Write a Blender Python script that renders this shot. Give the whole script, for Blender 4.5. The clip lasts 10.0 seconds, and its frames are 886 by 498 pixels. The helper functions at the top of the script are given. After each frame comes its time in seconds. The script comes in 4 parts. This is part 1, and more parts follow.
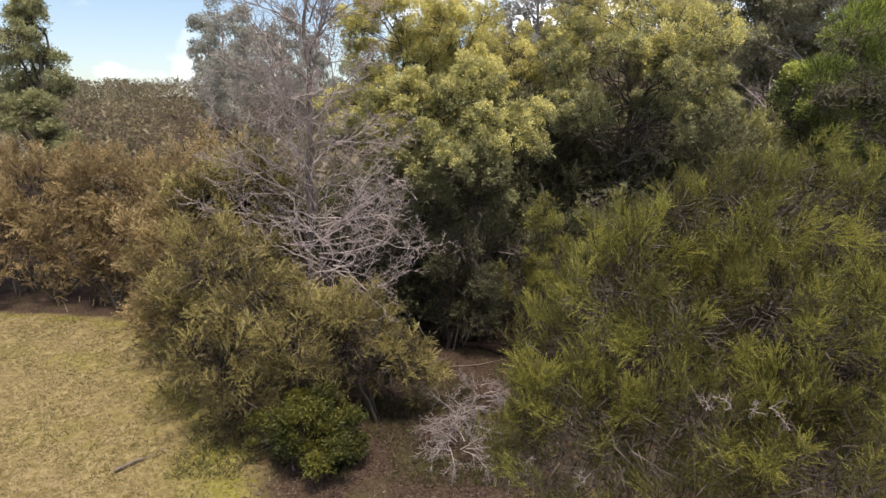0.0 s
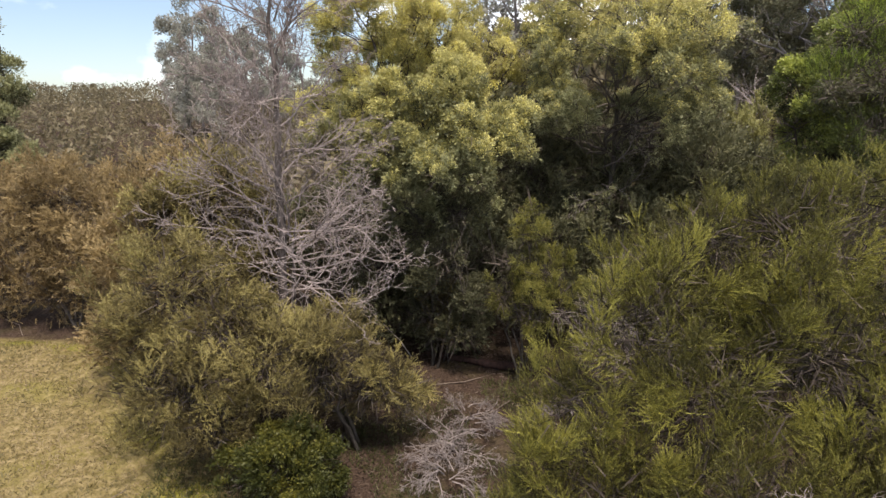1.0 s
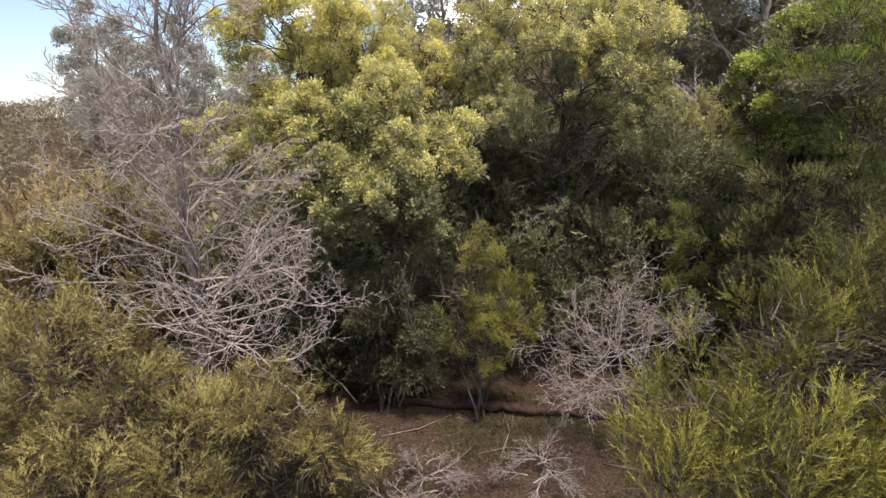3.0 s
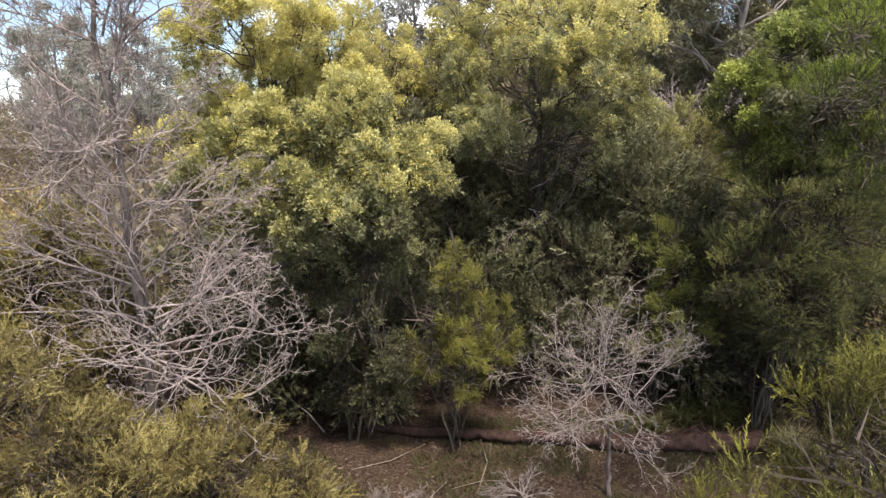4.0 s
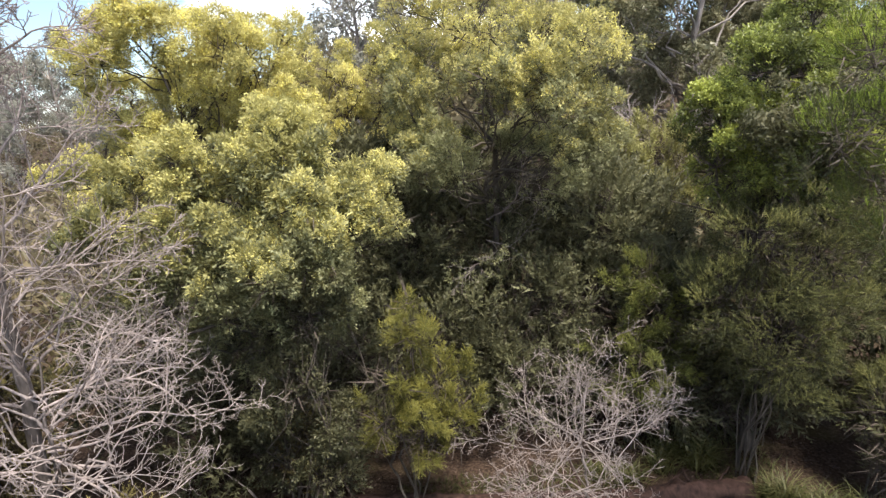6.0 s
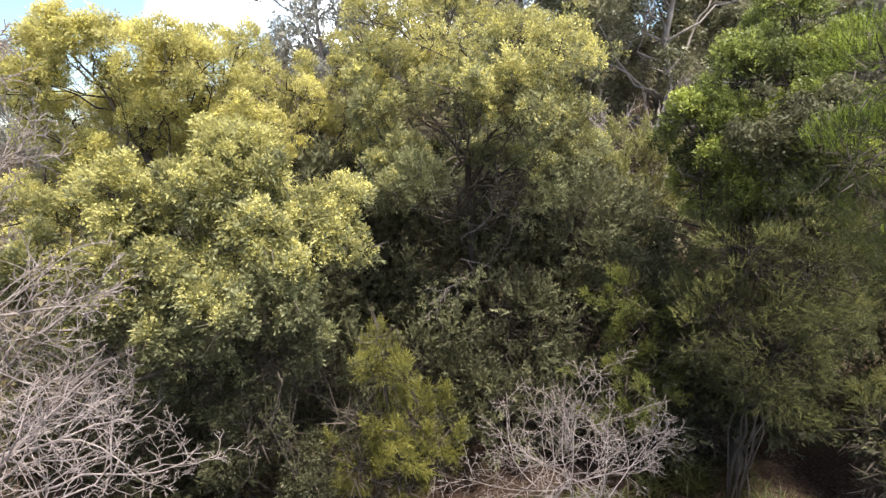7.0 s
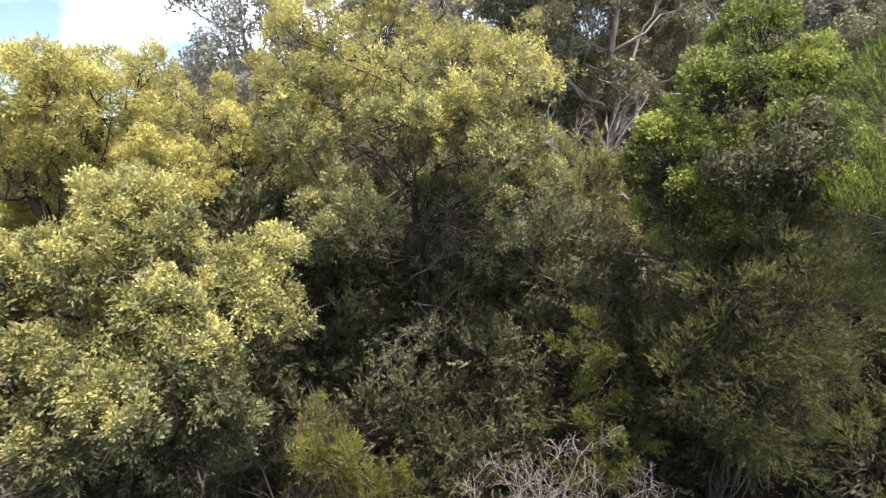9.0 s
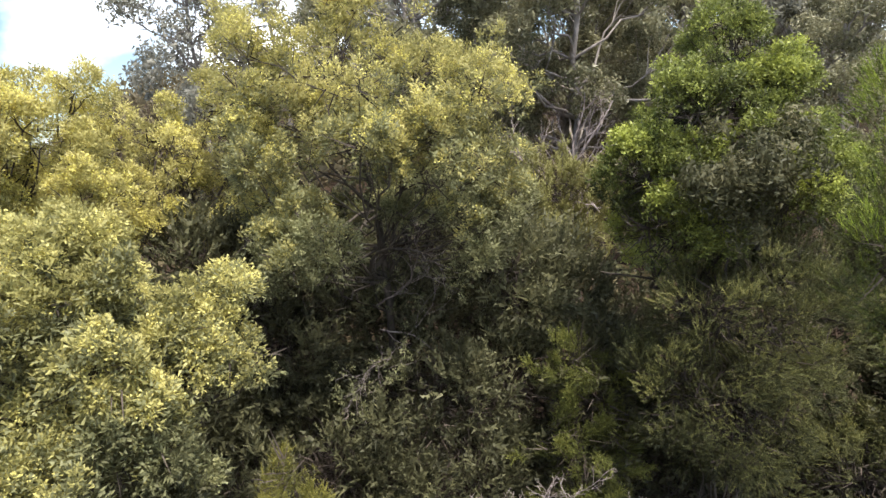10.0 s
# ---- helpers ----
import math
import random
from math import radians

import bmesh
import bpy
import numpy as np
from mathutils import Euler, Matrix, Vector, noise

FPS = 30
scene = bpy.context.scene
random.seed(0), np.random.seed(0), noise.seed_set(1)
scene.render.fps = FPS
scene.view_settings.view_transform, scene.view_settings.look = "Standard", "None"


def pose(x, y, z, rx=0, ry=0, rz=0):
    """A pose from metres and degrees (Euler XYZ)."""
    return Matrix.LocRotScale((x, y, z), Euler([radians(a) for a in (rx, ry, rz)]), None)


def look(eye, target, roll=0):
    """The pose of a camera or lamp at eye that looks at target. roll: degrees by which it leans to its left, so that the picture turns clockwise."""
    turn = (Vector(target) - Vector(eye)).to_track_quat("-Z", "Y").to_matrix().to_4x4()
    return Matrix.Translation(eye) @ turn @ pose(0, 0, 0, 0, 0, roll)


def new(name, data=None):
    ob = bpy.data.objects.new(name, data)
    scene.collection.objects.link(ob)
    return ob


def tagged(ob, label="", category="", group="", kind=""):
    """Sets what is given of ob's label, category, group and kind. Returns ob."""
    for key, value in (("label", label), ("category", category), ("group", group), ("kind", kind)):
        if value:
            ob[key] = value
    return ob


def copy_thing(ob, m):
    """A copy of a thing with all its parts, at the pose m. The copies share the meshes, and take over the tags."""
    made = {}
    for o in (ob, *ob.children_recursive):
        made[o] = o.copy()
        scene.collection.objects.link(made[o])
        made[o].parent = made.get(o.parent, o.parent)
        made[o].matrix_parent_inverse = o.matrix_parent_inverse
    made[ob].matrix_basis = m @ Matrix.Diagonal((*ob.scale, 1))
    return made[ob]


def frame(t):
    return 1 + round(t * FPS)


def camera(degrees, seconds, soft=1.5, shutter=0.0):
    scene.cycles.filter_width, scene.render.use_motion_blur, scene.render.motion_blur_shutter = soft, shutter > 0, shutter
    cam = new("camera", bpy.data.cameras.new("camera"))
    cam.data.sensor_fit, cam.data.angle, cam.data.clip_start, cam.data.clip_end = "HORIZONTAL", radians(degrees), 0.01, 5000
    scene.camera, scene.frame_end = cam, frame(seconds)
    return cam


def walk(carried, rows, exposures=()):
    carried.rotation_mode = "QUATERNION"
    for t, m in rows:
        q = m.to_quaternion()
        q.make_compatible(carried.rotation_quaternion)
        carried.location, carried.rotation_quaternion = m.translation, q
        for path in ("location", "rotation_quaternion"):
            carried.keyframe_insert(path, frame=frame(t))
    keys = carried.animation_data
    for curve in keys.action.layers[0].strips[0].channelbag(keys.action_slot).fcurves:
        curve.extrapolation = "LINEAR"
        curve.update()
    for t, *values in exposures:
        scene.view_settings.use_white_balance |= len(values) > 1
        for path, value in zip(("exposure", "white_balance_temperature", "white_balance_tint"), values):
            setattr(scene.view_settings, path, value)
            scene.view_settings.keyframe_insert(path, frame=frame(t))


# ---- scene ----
cam = camera(71.8, 10.0, soft=1.45)
PATH = [
    (0, (0.342, -0.240, 6.683), (0.357, 1.664, 6.070), 1.72),
    (0.5, (0.330, 0.177, 6.668), (0.373, 2.080, 6.056), 1.48),
    (1, (0.317, 0.573, 6.671), (0.396, 2.475, 6.058), 0.95),
    (1.5, (0.325, 0.973, 6.680), (0.444, 2.873, 6.067), 0.29),
    (2, (0.332, 1.360, 6.696), (0.502, 3.257, 6.084), -0.36),
    (2.5, (0.333, 1.723, 6.739), (0.558, 3.613, 6.126), -0.76),
    (3, (0.357, 2.085, 6.789), (0.634, 3.969, 6.176), -1.02),
    (4.5, (0.588, 3.161, 6.875), (0.985, 5.028, 6.278), -0.40),
    (5, (0.678, 3.476, 6.942), (1.107, 5.337, 6.348), -0.57),
    (6.5, (0.934, 4.468, 7.118), (1.488, 6.300, 6.534), -2.00),
    (7, (1.035, 4.788, 7.174), (1.632, 6.607, 6.595), -2.37),
    (7.5, (1.129, 5.097, 7.231), (1.769, 6.902, 6.655), -2.64),
    (8, (1.217, 5.406, 7.297), (1.901, 7.195, 6.722), -2.75),
    (8.5, (1.323, 5.702, 7.388), (2.045, 7.475, 6.808), -2.95),
    (9, (1.429, 5.985, 7.445), (2.196, 7.740, 6.870), -3.31),
    (9.5, (1.537, 6.261, 7.504), (2.355, 7.995, 6.933), -3.90),
    (10, (1.642, 6.518, 7.568), (2.514, 8.226, 7.000), -4.57),
]
walk(cam, [(t, look(eye, target, roll)) for t, eye, target, roll in PATH], [(0, 0.48, 6700, 14), (3, 0.77, 6700, 14), (4.5, 0.93, 6600, 12.5), (7.5, 1.1, 6500, 10), (10, 0.88, 6500, 10)])

# ---- world and sun ----
SUN_DIR = Vector((0.08, -0.36, 0.93)).normalized()
world = bpy.data.worlds.new("sky")
scene.world = world
world.use_nodes = True
wn, wl = world.node_tree.nodes, world.node_tree.links
wn.clear()
sky = wn.new("ShaderNodeTexSky")
sky.sky_type, sky.sun_disc = "NISHITA", False
sky.sun_elevation = math.asin(SUN_DIR.z)
sky.sun_rotation = math.atan2(SUN_DIR.x, SUN_DIR.y)
coord = wn.new("ShaderNodeTexCoord")
cloud = wn.new("ShaderNodeTexNoise")
cloud.inputs["Scale"].default_value, cloud.inputs["Detail"].default_value = 3.2, 6.0
edge = wn.new("ShaderNodeValToRGB")
edge.color_ramp.elements[0].position, edge.color_ramp.elements[1].position = 0.47, 0.7
white = wn.new("ShaderNodeMix")
white.data_type = "RGBA"
white.inputs["B"].default_value = (15.5, 15.8, 16.6, 1)
bg, wout = wn.new("ShaderNodeBackground"), wn.new("ShaderNodeOutputWorld")
bg.inputs["Strength"].default_value = 0.13
lift = wn.new("ShaderNodeVectorMath")
lift.inputs[1].default_value = (0.0, 0.0, 0.1)
wl.new(coord.outputs["Generated"], lift.inputs[0])
wl.new(lift.outputs[0], sky.inputs["Vector"])
place = wn.new("ShaderNodeMapping")
place.inputs["Location"].default_value = (3.1, 0.7, 1.9)
place.inputs["Scale"].default_value = (1.0, 1.0, 1.6)
wl.new(coord.outputs["Generated"], place.inputs["Vector"])
wl.new(place.outputs["Vector"], cloud.inputs["Vector"])
wl.new(cloud.outputs["Fac"], edge.inputs["Fac"])
wl.new(edge.outputs["Color"], white.inputs["Factor"])
wl.new(sky.outputs["Color"], white.inputs["A"])
wl.new(white.outputs["Result"], bg.inputs["Color"])
wl.new(bg.outputs["Background"], wout.inputs["Surface"])
sun_data = bpy.data.lights.new("sun", "SUN")
sun_data.energy, sun_data.angle, sun_data.color = 5.0, radians(8.0), (1.0, 0.93, 0.82)
sun = new("sun", sun_data)
sun.matrix_world = look(SUN_DIR * 60, (0, 0, 0))


# ---- materials ----
def material(name):
    m = bpy.data.materials.new(name)
    m.use_nodes = True
    m.node_tree.nodes.clear()
    return m, m.node_tree.nodes, m.node_tree.links


def ramp(nodes, stops):
    r = nodes.new("ShaderNodeValToRGB")
    while len(r.color_ramp.elements) < len(stops):
        r.color_ramp.elements.new(0.5)
    for e, (p, c) in zip(r.color_ramp.elements, stops):
        e.position, e.color = p, (*c, 1)
    return r


def math_node(nodes, links, op, a, b):
    n = nodes.new("ShaderNodeMath")
    n.operation = op
    for k, v in enumerate((a, b)):
        if isinstance(v, (int, float)):
            n.inputs[k].default_value = v
        else:
            links.new(v, n.inputs[k])
    return n.outputs[0]


def leaf_material(name, dark, mid, light, rough=0.55, through_light=0.4, vary=0.28):
    """Leaves: colour by each spray's own tint (with painted top light in crowns), each leaf's own shade and a slow
    drift through the crown.
    """
    m, n, l = material(name)
    att = n.new("ShaderNodeAttribute")
    att.attribute_name = "tint"
    geo = n.new("ShaderNodeNewGeometry")
    tex = n.new("ShaderNodeTexNoise")
    tex.inputs["Scale"].default_value = 1.3
    l.new(geo.outputs["Position"], tex.inputs["Vector"])
    a = math_node(n, l, "MULTIPLY_ADD", geo.outputs["Random Per Island"], vary)
    a.node.inputs[2].default_value = -0.5 * vary
    b = math_node(n, l, "MULTIPLY_ADD", tex.outputs["Fac"], 0.5)
    b.node.inputs[2].default_value = -0.25
    total = math_node(n, l, "ADD", math_node(n, l, "ADD", att.outputs["Fac"], a), b)
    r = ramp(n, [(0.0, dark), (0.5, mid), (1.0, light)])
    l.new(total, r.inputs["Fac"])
    p = n.new("ShaderNodeBsdfPrincipled")
    p.inputs["Roughness"].default_value = rough
    p.inputs["Specular IOR Level"].default_value = 0.3
    t = n.new("ShaderNodeBsdfTranslucent")
    mix, out = n.new("ShaderNodeMixShader"), n.new("ShaderNodeOutputMaterial")
    mix.inputs["Fac"].default_value = through_light
    l.new(r.outputs["Color"], p.inputs["Base Color"])
    l.new(r.outputs["Color"], t.inputs["Color"])
    l.new(p.outputs[0], mix.inputs[1])
    l.new(t.outputs[0], mix.inputs[2])
    l.new(mix.outputs[0], out.inputs["Surface"])
    return m


def bark_material(name, dark, light, scale=14.0, rough=0.9):
    m, n, l = material(name)
    geo = n.new("ShaderNodeNewGeometry")
    mp = n.new("ShaderNodeMapping")
    mp.inputs["Scale"].default_value = (1, 1, 0.3)
    fine, broad = n.new("ShaderNodeTexNoise"), n.new("ShaderNodeTexNoise")
    fine.inputs["Scale"].default_value, broad.inputs["Scale"].default_value = scale, 1.6
    fine.inputs["Detail"].default_value = 5
    l.new(geo.outputs["Position"], mp.inputs["Vector"])
    l.new(mp.outputs["Vector"], fine.inputs["Vector"])
    l.new(geo.outputs["Position"], broad.inputs["Vector"])
    total = math_node(n, l, "ADD", math_node(n, l, "MULTIPLY", fine.outputs["Fac"], 0.6), math_node(n, l, "MULTIPLY", broad.outputs["Fac"], 0.4))
    r = ramp(n, [(0.3, dark), (0.68, light)])
    l.new(total, r.inputs["Fac"])
    bump = n.new("ShaderNodeBump")
    bump.inputs["Strength"].default_value, bump.inputs["Distance"].default_value = 0.6, 0.02
    l.new(fine.outputs["Fac"], bump.inputs["Height"])
    p, out = n.new("ShaderNodeBsdfPrincipled"), n.new("ShaderNodeOutputMaterial")
    p.inputs["Roughness"].default_value = rough
    p.inputs["Specular IOR Level"].default_value = 0.2
    l.new(r.outputs["Color"], p.inputs["Base Color"])
    l.new(bump.outputs["Normal"], p.inputs["Normal"])
    l.new(p.outputs[0], out.inputs["Surface"])
    return m


M_NEAR = leaf_material("burgan_leaf_olive", (0.024, 0.022, 0.008), (0.1, 0.095, 0.022), (0.29, 0.275, 0.058))
M_BROWN = leaf_material("burgan_leaf_brown", (0.098, 0.067, 0.034), (0.222, 0.163, 0.077), (0.37, 0.277, 0.132))
M_OLIVE = leaf_material("burgan_leaf_grey_olive", (0.0431, 0.0342, 0.0155), (0.16, 0.131, 0.0512), (0.405, 0.349, 0.129))
M_BUSH = leaf_material("bush_leaf_green", (0.0247, 0.0305, 0.00713), (0.0643, 0.0697, 0.0143), (0.158, 0.144, 0.025))
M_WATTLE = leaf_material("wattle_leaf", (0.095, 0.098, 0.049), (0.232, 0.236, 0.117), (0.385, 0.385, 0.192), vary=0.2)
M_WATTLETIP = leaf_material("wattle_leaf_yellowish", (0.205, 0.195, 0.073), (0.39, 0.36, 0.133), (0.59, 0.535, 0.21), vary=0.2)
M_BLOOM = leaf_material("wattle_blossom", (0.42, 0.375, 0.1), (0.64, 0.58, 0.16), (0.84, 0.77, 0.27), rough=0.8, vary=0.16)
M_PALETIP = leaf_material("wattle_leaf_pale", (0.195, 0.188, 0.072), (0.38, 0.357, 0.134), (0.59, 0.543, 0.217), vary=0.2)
M_PALEBLOOM = leaf_material("wattle_blossom_pale", (0.42, 0.385, 0.125), (0.64, 0.585, 0.195), (0.83, 0.765, 0.31), rough=0.8, vary=0.16)
M_RMID = leaf_material("burgan_leaf_green", (0.0352, 0.0387, 0.0123), (0.11, 0.121, 0.0299), (0.238, 0.246, 0.066))
M_RBUSH = leaf_material("burgan_leaf_dark_olive", (0.026, 0.028, 0.013), (0.1, 0.105, 0.041), (0.3, 0.295, 0.105))
M_HAZE = leaf_material("burgan_leaf_straw", (0.126, 0.115, 0.0405), (0.251, 0.239, 0.0851), (0.36, 0.348, 0.138))
M_BRIGHT = leaf_material("young_leaf_yellow_green", (0.068, 0.067, 0.017), (0.175, 0.168, 0.04), (0.32, 0.3, 0.078))
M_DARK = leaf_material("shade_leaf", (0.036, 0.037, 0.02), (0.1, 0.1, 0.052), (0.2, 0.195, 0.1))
M_GREY = leaf_material("grey_green_leaf", (0.0334, 0.0354, 0.0178), (0.0836, 0.0848, 0.0434), (0.167, 0.155, 0.0816))
M_GREEN = leaf_material("glossy_green_leaf", (0.0473, 0.0577, 0.023), (0.176, 0.204, 0.0527), (0.419, 0.459, 0.0987), rough=0.4)
M_FEATHER = leaf_material("feathery_green_leaf", (0.0168, 0.0241, 0.00481), (0.0574, 0.0742, 0.0109), (0.141, 0.168, 0.0211))
# sunlit copy of the feathery leaf, with light from above in its colour
M_FEATHERLIT = leaf_material("feathery_leaf_painted_lit", (0.07, 0.105, 0.014), (0.21, 0.28, 0.036), (0.38, 0.47, 0.07))
M_EUC = leaf_material("gum_leaf", (0.104, 0.105, 0.0583), (0.209, 0.201, 0.117), (0.325, 0.304, 0.185), rough=0.4)
# air haze put into the colour: paler, greyer leaves for the distant gums
M_EUCHAZE = leaf_material("hazed_gum_leaf", (0.155, 0.16, 0.13), (0.29, 0.285, 0.235), (0.44, 0.425, 0.36), rough=0.4, through_light=0.5)
M_FAR = leaf_material("far_wood_leaf", (0.0896, 0.0755, 0.045), (0.168, 0.141, 0.08), (0.246, 0.204, 0.12))
M_STRAW = leaf_material("dry_grass_blade", (0.0827, 0.0734, 0.0251), (0.165, 0.125, 0.0626), (0.281, 0.213, 0.125), through_light=0.15)
M_TUSSOCK = leaf_material("tussock_blade", (0.0315, 0.0383, 0.0113), (0.0768, 0.081, 0.027), (0.135, 0.126, 0.054))
M_LITTER = leaf_material("litter_leaf", (0.0234, 0.0146, 0.0105), (0.0585, 0.0374, 0.0269), (0.129, 0.0968, 0.0731), rough=0.8, through_light=0.05)
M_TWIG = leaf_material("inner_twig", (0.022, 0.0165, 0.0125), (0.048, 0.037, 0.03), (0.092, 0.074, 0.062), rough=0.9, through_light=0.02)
M_BARK = bark_material("dark_bark", (0.022, 0.018, 0.015), (0.1, 0.085, 0.07))
M_STEM = bark_material("stem_bark", (0.06, 0.045, 0.035), (0.2, 0.16, 0.13))
M_DEAD = bark_material("weathered_dead_wood", (0.08, 0.065, 0.06), (0.35, 0.295, 0.275), 20)
M_DEADTRUNK = bark_material("grey_dead_trunk", (0.045, 0.038, 0.034), (0.2, 0.17, 0.155), 16)
M_DEADPALE = bark_material("pale_dead_wood", (0.11, 0.09, 0.083), (0.42, 0.355, 0.335), 20)
M_BRUSH = bark_material("grey_brushwood", (0.06, 0.05, 0.046), (0.29, 0.245, 0.228), 20)
M_GUM = bark_material("gum_bark", (0.1, 0.085, 0.075), (0.36, 0.32, 0.29), 6)
M_LOG = bark_material("rotting_log_bark", (0.006, 0.0036, 0.003), (0.07, 0.039, 0.03), 16)


# ---- geometry helpers ----
rng = np.random.default_rng(11)


def mesh_object(name, verts, tris, mat, parent=None, tint=None, smooth=False):
    me = bpy.data.meshes.new(name)
    verts, tris = np.asarray(verts, np.float32), np.asarray(tris, np.int32)
    me.vertices.add(len(verts))
    me.vertices.foreach_set("co", verts.ravel())
    me.loops.add(tris.size)
    me.loops.foreach_set("vertex_index", tris.ravel())
    me.polygons.add(len(tris))
    me.polygons.foreach_set("loop_start", np.arange(0, tris.size, 3, dtype=np.int32))
    if smooth:
        me.polygons.foreach_set("use_smooth", np.ones(len(tris), bool))
    if tint is not None:
        att = me.attributes.new("tint", "FLOAT", "POINT")
        att.data.foreach_set("value", np.asarray(tint, np.float32))
    me.update(calc_edges=True)
    me.materials.append(mat)
    ob = new(name, me)
    if parent is not None:
        ob.parent = parent
    return ob


def unit(v):
    return v / np.maximum(np.linalg.norm(v, axis=-1, keepdims=True), 1e-9)


def waves(p, scale, seed):
    """A smooth field between about -1 and 1."""
    r = np.random.default_rng(seed)
    k = unit(r.normal(size=(7, 3))) * r.uniform(0.6, 1.5, (7, 1)) / scale
    return np.sin(np.asarray(p) @ k.T * 2 * np.pi + r.uniform(0, 6.28, 7)).sum(-1) / 3.0


def tubes(P, R, sides):
    """Tapered tubes along paths P (n, k, 3) with radii R (n, k): vertices and triangles."""
    P, R = np.asarray(P, float), np.asarray(R, float)
    n, k, _ = P.shape
    tan = unit(np.gradient(P, axis=1))
    ref = unit(np.array([0.31, 0.87, 0.19]) + 0 * tan[:, :1])
    ref = np.where(np.abs((unit(P[:, -1:] - P[:, :1]) * ref).sum(-1, keepdims=True)) > 0.9, unit(np.array([0.9, -0.2, 0.4])), ref)
    u = unit(np.cross(tan, ref))
    v = np.cross(tan, u)
    a = np.arange(sides) * 2 * np.pi / sides
    ring = P[:, :, None] + R[:, :, None, None] * (np.cos(a)[:, None] * u[:, :, None] + np.sin(a)[:, None] * v[:, :, None])
    verts = ring.reshape(-1, 3)
    i, j, s = np.meshgrid(np.arange(n), np.arange(k - 1), np.arange(sides), indexing="ij")
    base = (i * k + j) * sides
    q = np.stack([base + s, base + (s + 1) % sides, base + sides + (s + 1) % sides, base + sides + s], -1).reshape(-1, 4)
    return verts, np.concatenate([q[:, [0, 1, 2]], q[:, [0, 2, 3]]])


def joined(pieces):
    verts, tris, at = [], [], 0
    for v, t in pieces:
        verts.append(v)
        tris.append(t + at)
        at += len(v)
    return np.concatenate(verts), np.concatenate(tris)


def curve(a, b, sag=0.0, wobble=0.05, k=7, r=None):
    """A limb from a to b that leaves upwards and bends, as k points."""
    r = r or rng
    a, b = np.array(a, float), np.array(b, float)
    s = np.linspace(0, 1, k)[:, None]
    p = a + (b - a) * s
    length = np.linalg.norm(b - a)
    p += np.sin(np.pi * s) * np.array([0, 0, 1]) * sag * length
    p += np.sin(np.pi * s) * np.cumsum(r.normal(size=(k, 3)), 0) * wobble * length / 2
    return p


def needle_spray(m, leaf, width, angle, seed, bend=0.12):
    """A spray of narrow leaves along a shoot one unit long: triangles (m, 3, 3)."""
    r = np.random.default_rng(seed)
    s = np.linspace(0.04, 0.98, m)
    az = np.arange(m) * 2.4 + r.uniform(0, 1, m)
    rad = np.stack([np.cos(az), np.sin(az), 0 * az], 1)
    el = np.radians(angle) * r.uniform(0.6, 1.3, m)[:, None]
    way = rad * np.sin(el) + np.array([0, 0, 1]) * np.cos(el)
    foot = np.stack([bend * s * s, 0 * s, s], 1)
    side = unit(np.cross(way, unit(r.normal(size=(m, 3)))))
    ln = leaf * r.uniform(0.7, 1.2, m)[:, None] * (1.15 - 0.6 * s[:, None])
    tri = np.stack([foot - side * width / 2, foot + side * width / 2, foot + way * ln], 1)
    stem = np.array([[[-0.008, 0, 0], [0.008, 0, 0], [bend, 0, 1.0]], [[0, -0.008, 0], [0, 0.008, 0], [bend, 0, 1.0]]])
    return np.concatenate([tri, stem])


def leaf_spray(m, leaf, width, spread, seed, droop=0.0, along=0.75):
    """A spray of broader leaves: triangles (m, 3, 3), widest past the middle or at the foot by turns."""
    r = np.random.default_rng(seed)
    s = r.uniform(0.0, along, m)
    az = r.uniform(0, 6.28, m)
    rad = np.stack([np.cos(az), np.sin(az), 0 * az], 1)
    el = np.radians(spread) * np.sqrt(r.uniform(0.02, 1, m))[:, None]
    way = unit(rad * np.sin(el) + np.array([0, 0, 1]) * np.cos(el) + np.array([0, 0, -droop]))
    foot = np.stack([0 * s, 0 * s, s], 1) + rad * 0.06
    side = unit(np.cross(way, unit(r.normal(size=(m, 3)))))
    ln = leaf * r.uniform(0.7, 1.25, m)[:, None]
    tip = foot + way * ln
    w = side * width / 2
    flip = (np.arange(m) % 2 == 0)[:, None]
    wide = np.where(flip, foot + way * ln * 0.35, foot + way * ln * 0.7)
    far = np.where(flip, tip, foot)
    return np.stack([wide - w, wide + w, far], 1)


def scatter_sprays(O, A, L, tint, templates, r):
    """Puts sprays with feet O, axes A and lengths L: vertices, triangles and tint of each vertex."""
    n = len(O)
    out_v, out_t = [], []
    pick = r.integers(0, len(templates), n)
    for k, T in enumerate(templates):
        w = pick == k
        o, a, ln, ti = O[w], unit(A[w]), L[w], tint[w]
        if not len(o):
            continue
        x = unit(np.cross(a, unit(r.normal(size=a.shape))))
        y = np.cross(a, x)
        frame3 = np.stack([x, y, a], 1) * ln[:, None, None]
        flat = T.reshape(-1, 3)
        v = np.einsum("fc,ncd->nfd", flat, frame3) + o[:, None]
        out_v.append(v.reshape(-1, 3))
        out_t.append(np.repeat(ti, len(flat)))
    v = np.concatenate(out_v)
    return v, np.arange(len(v)).reshape(-1, 3), np.concatenate(out_t)


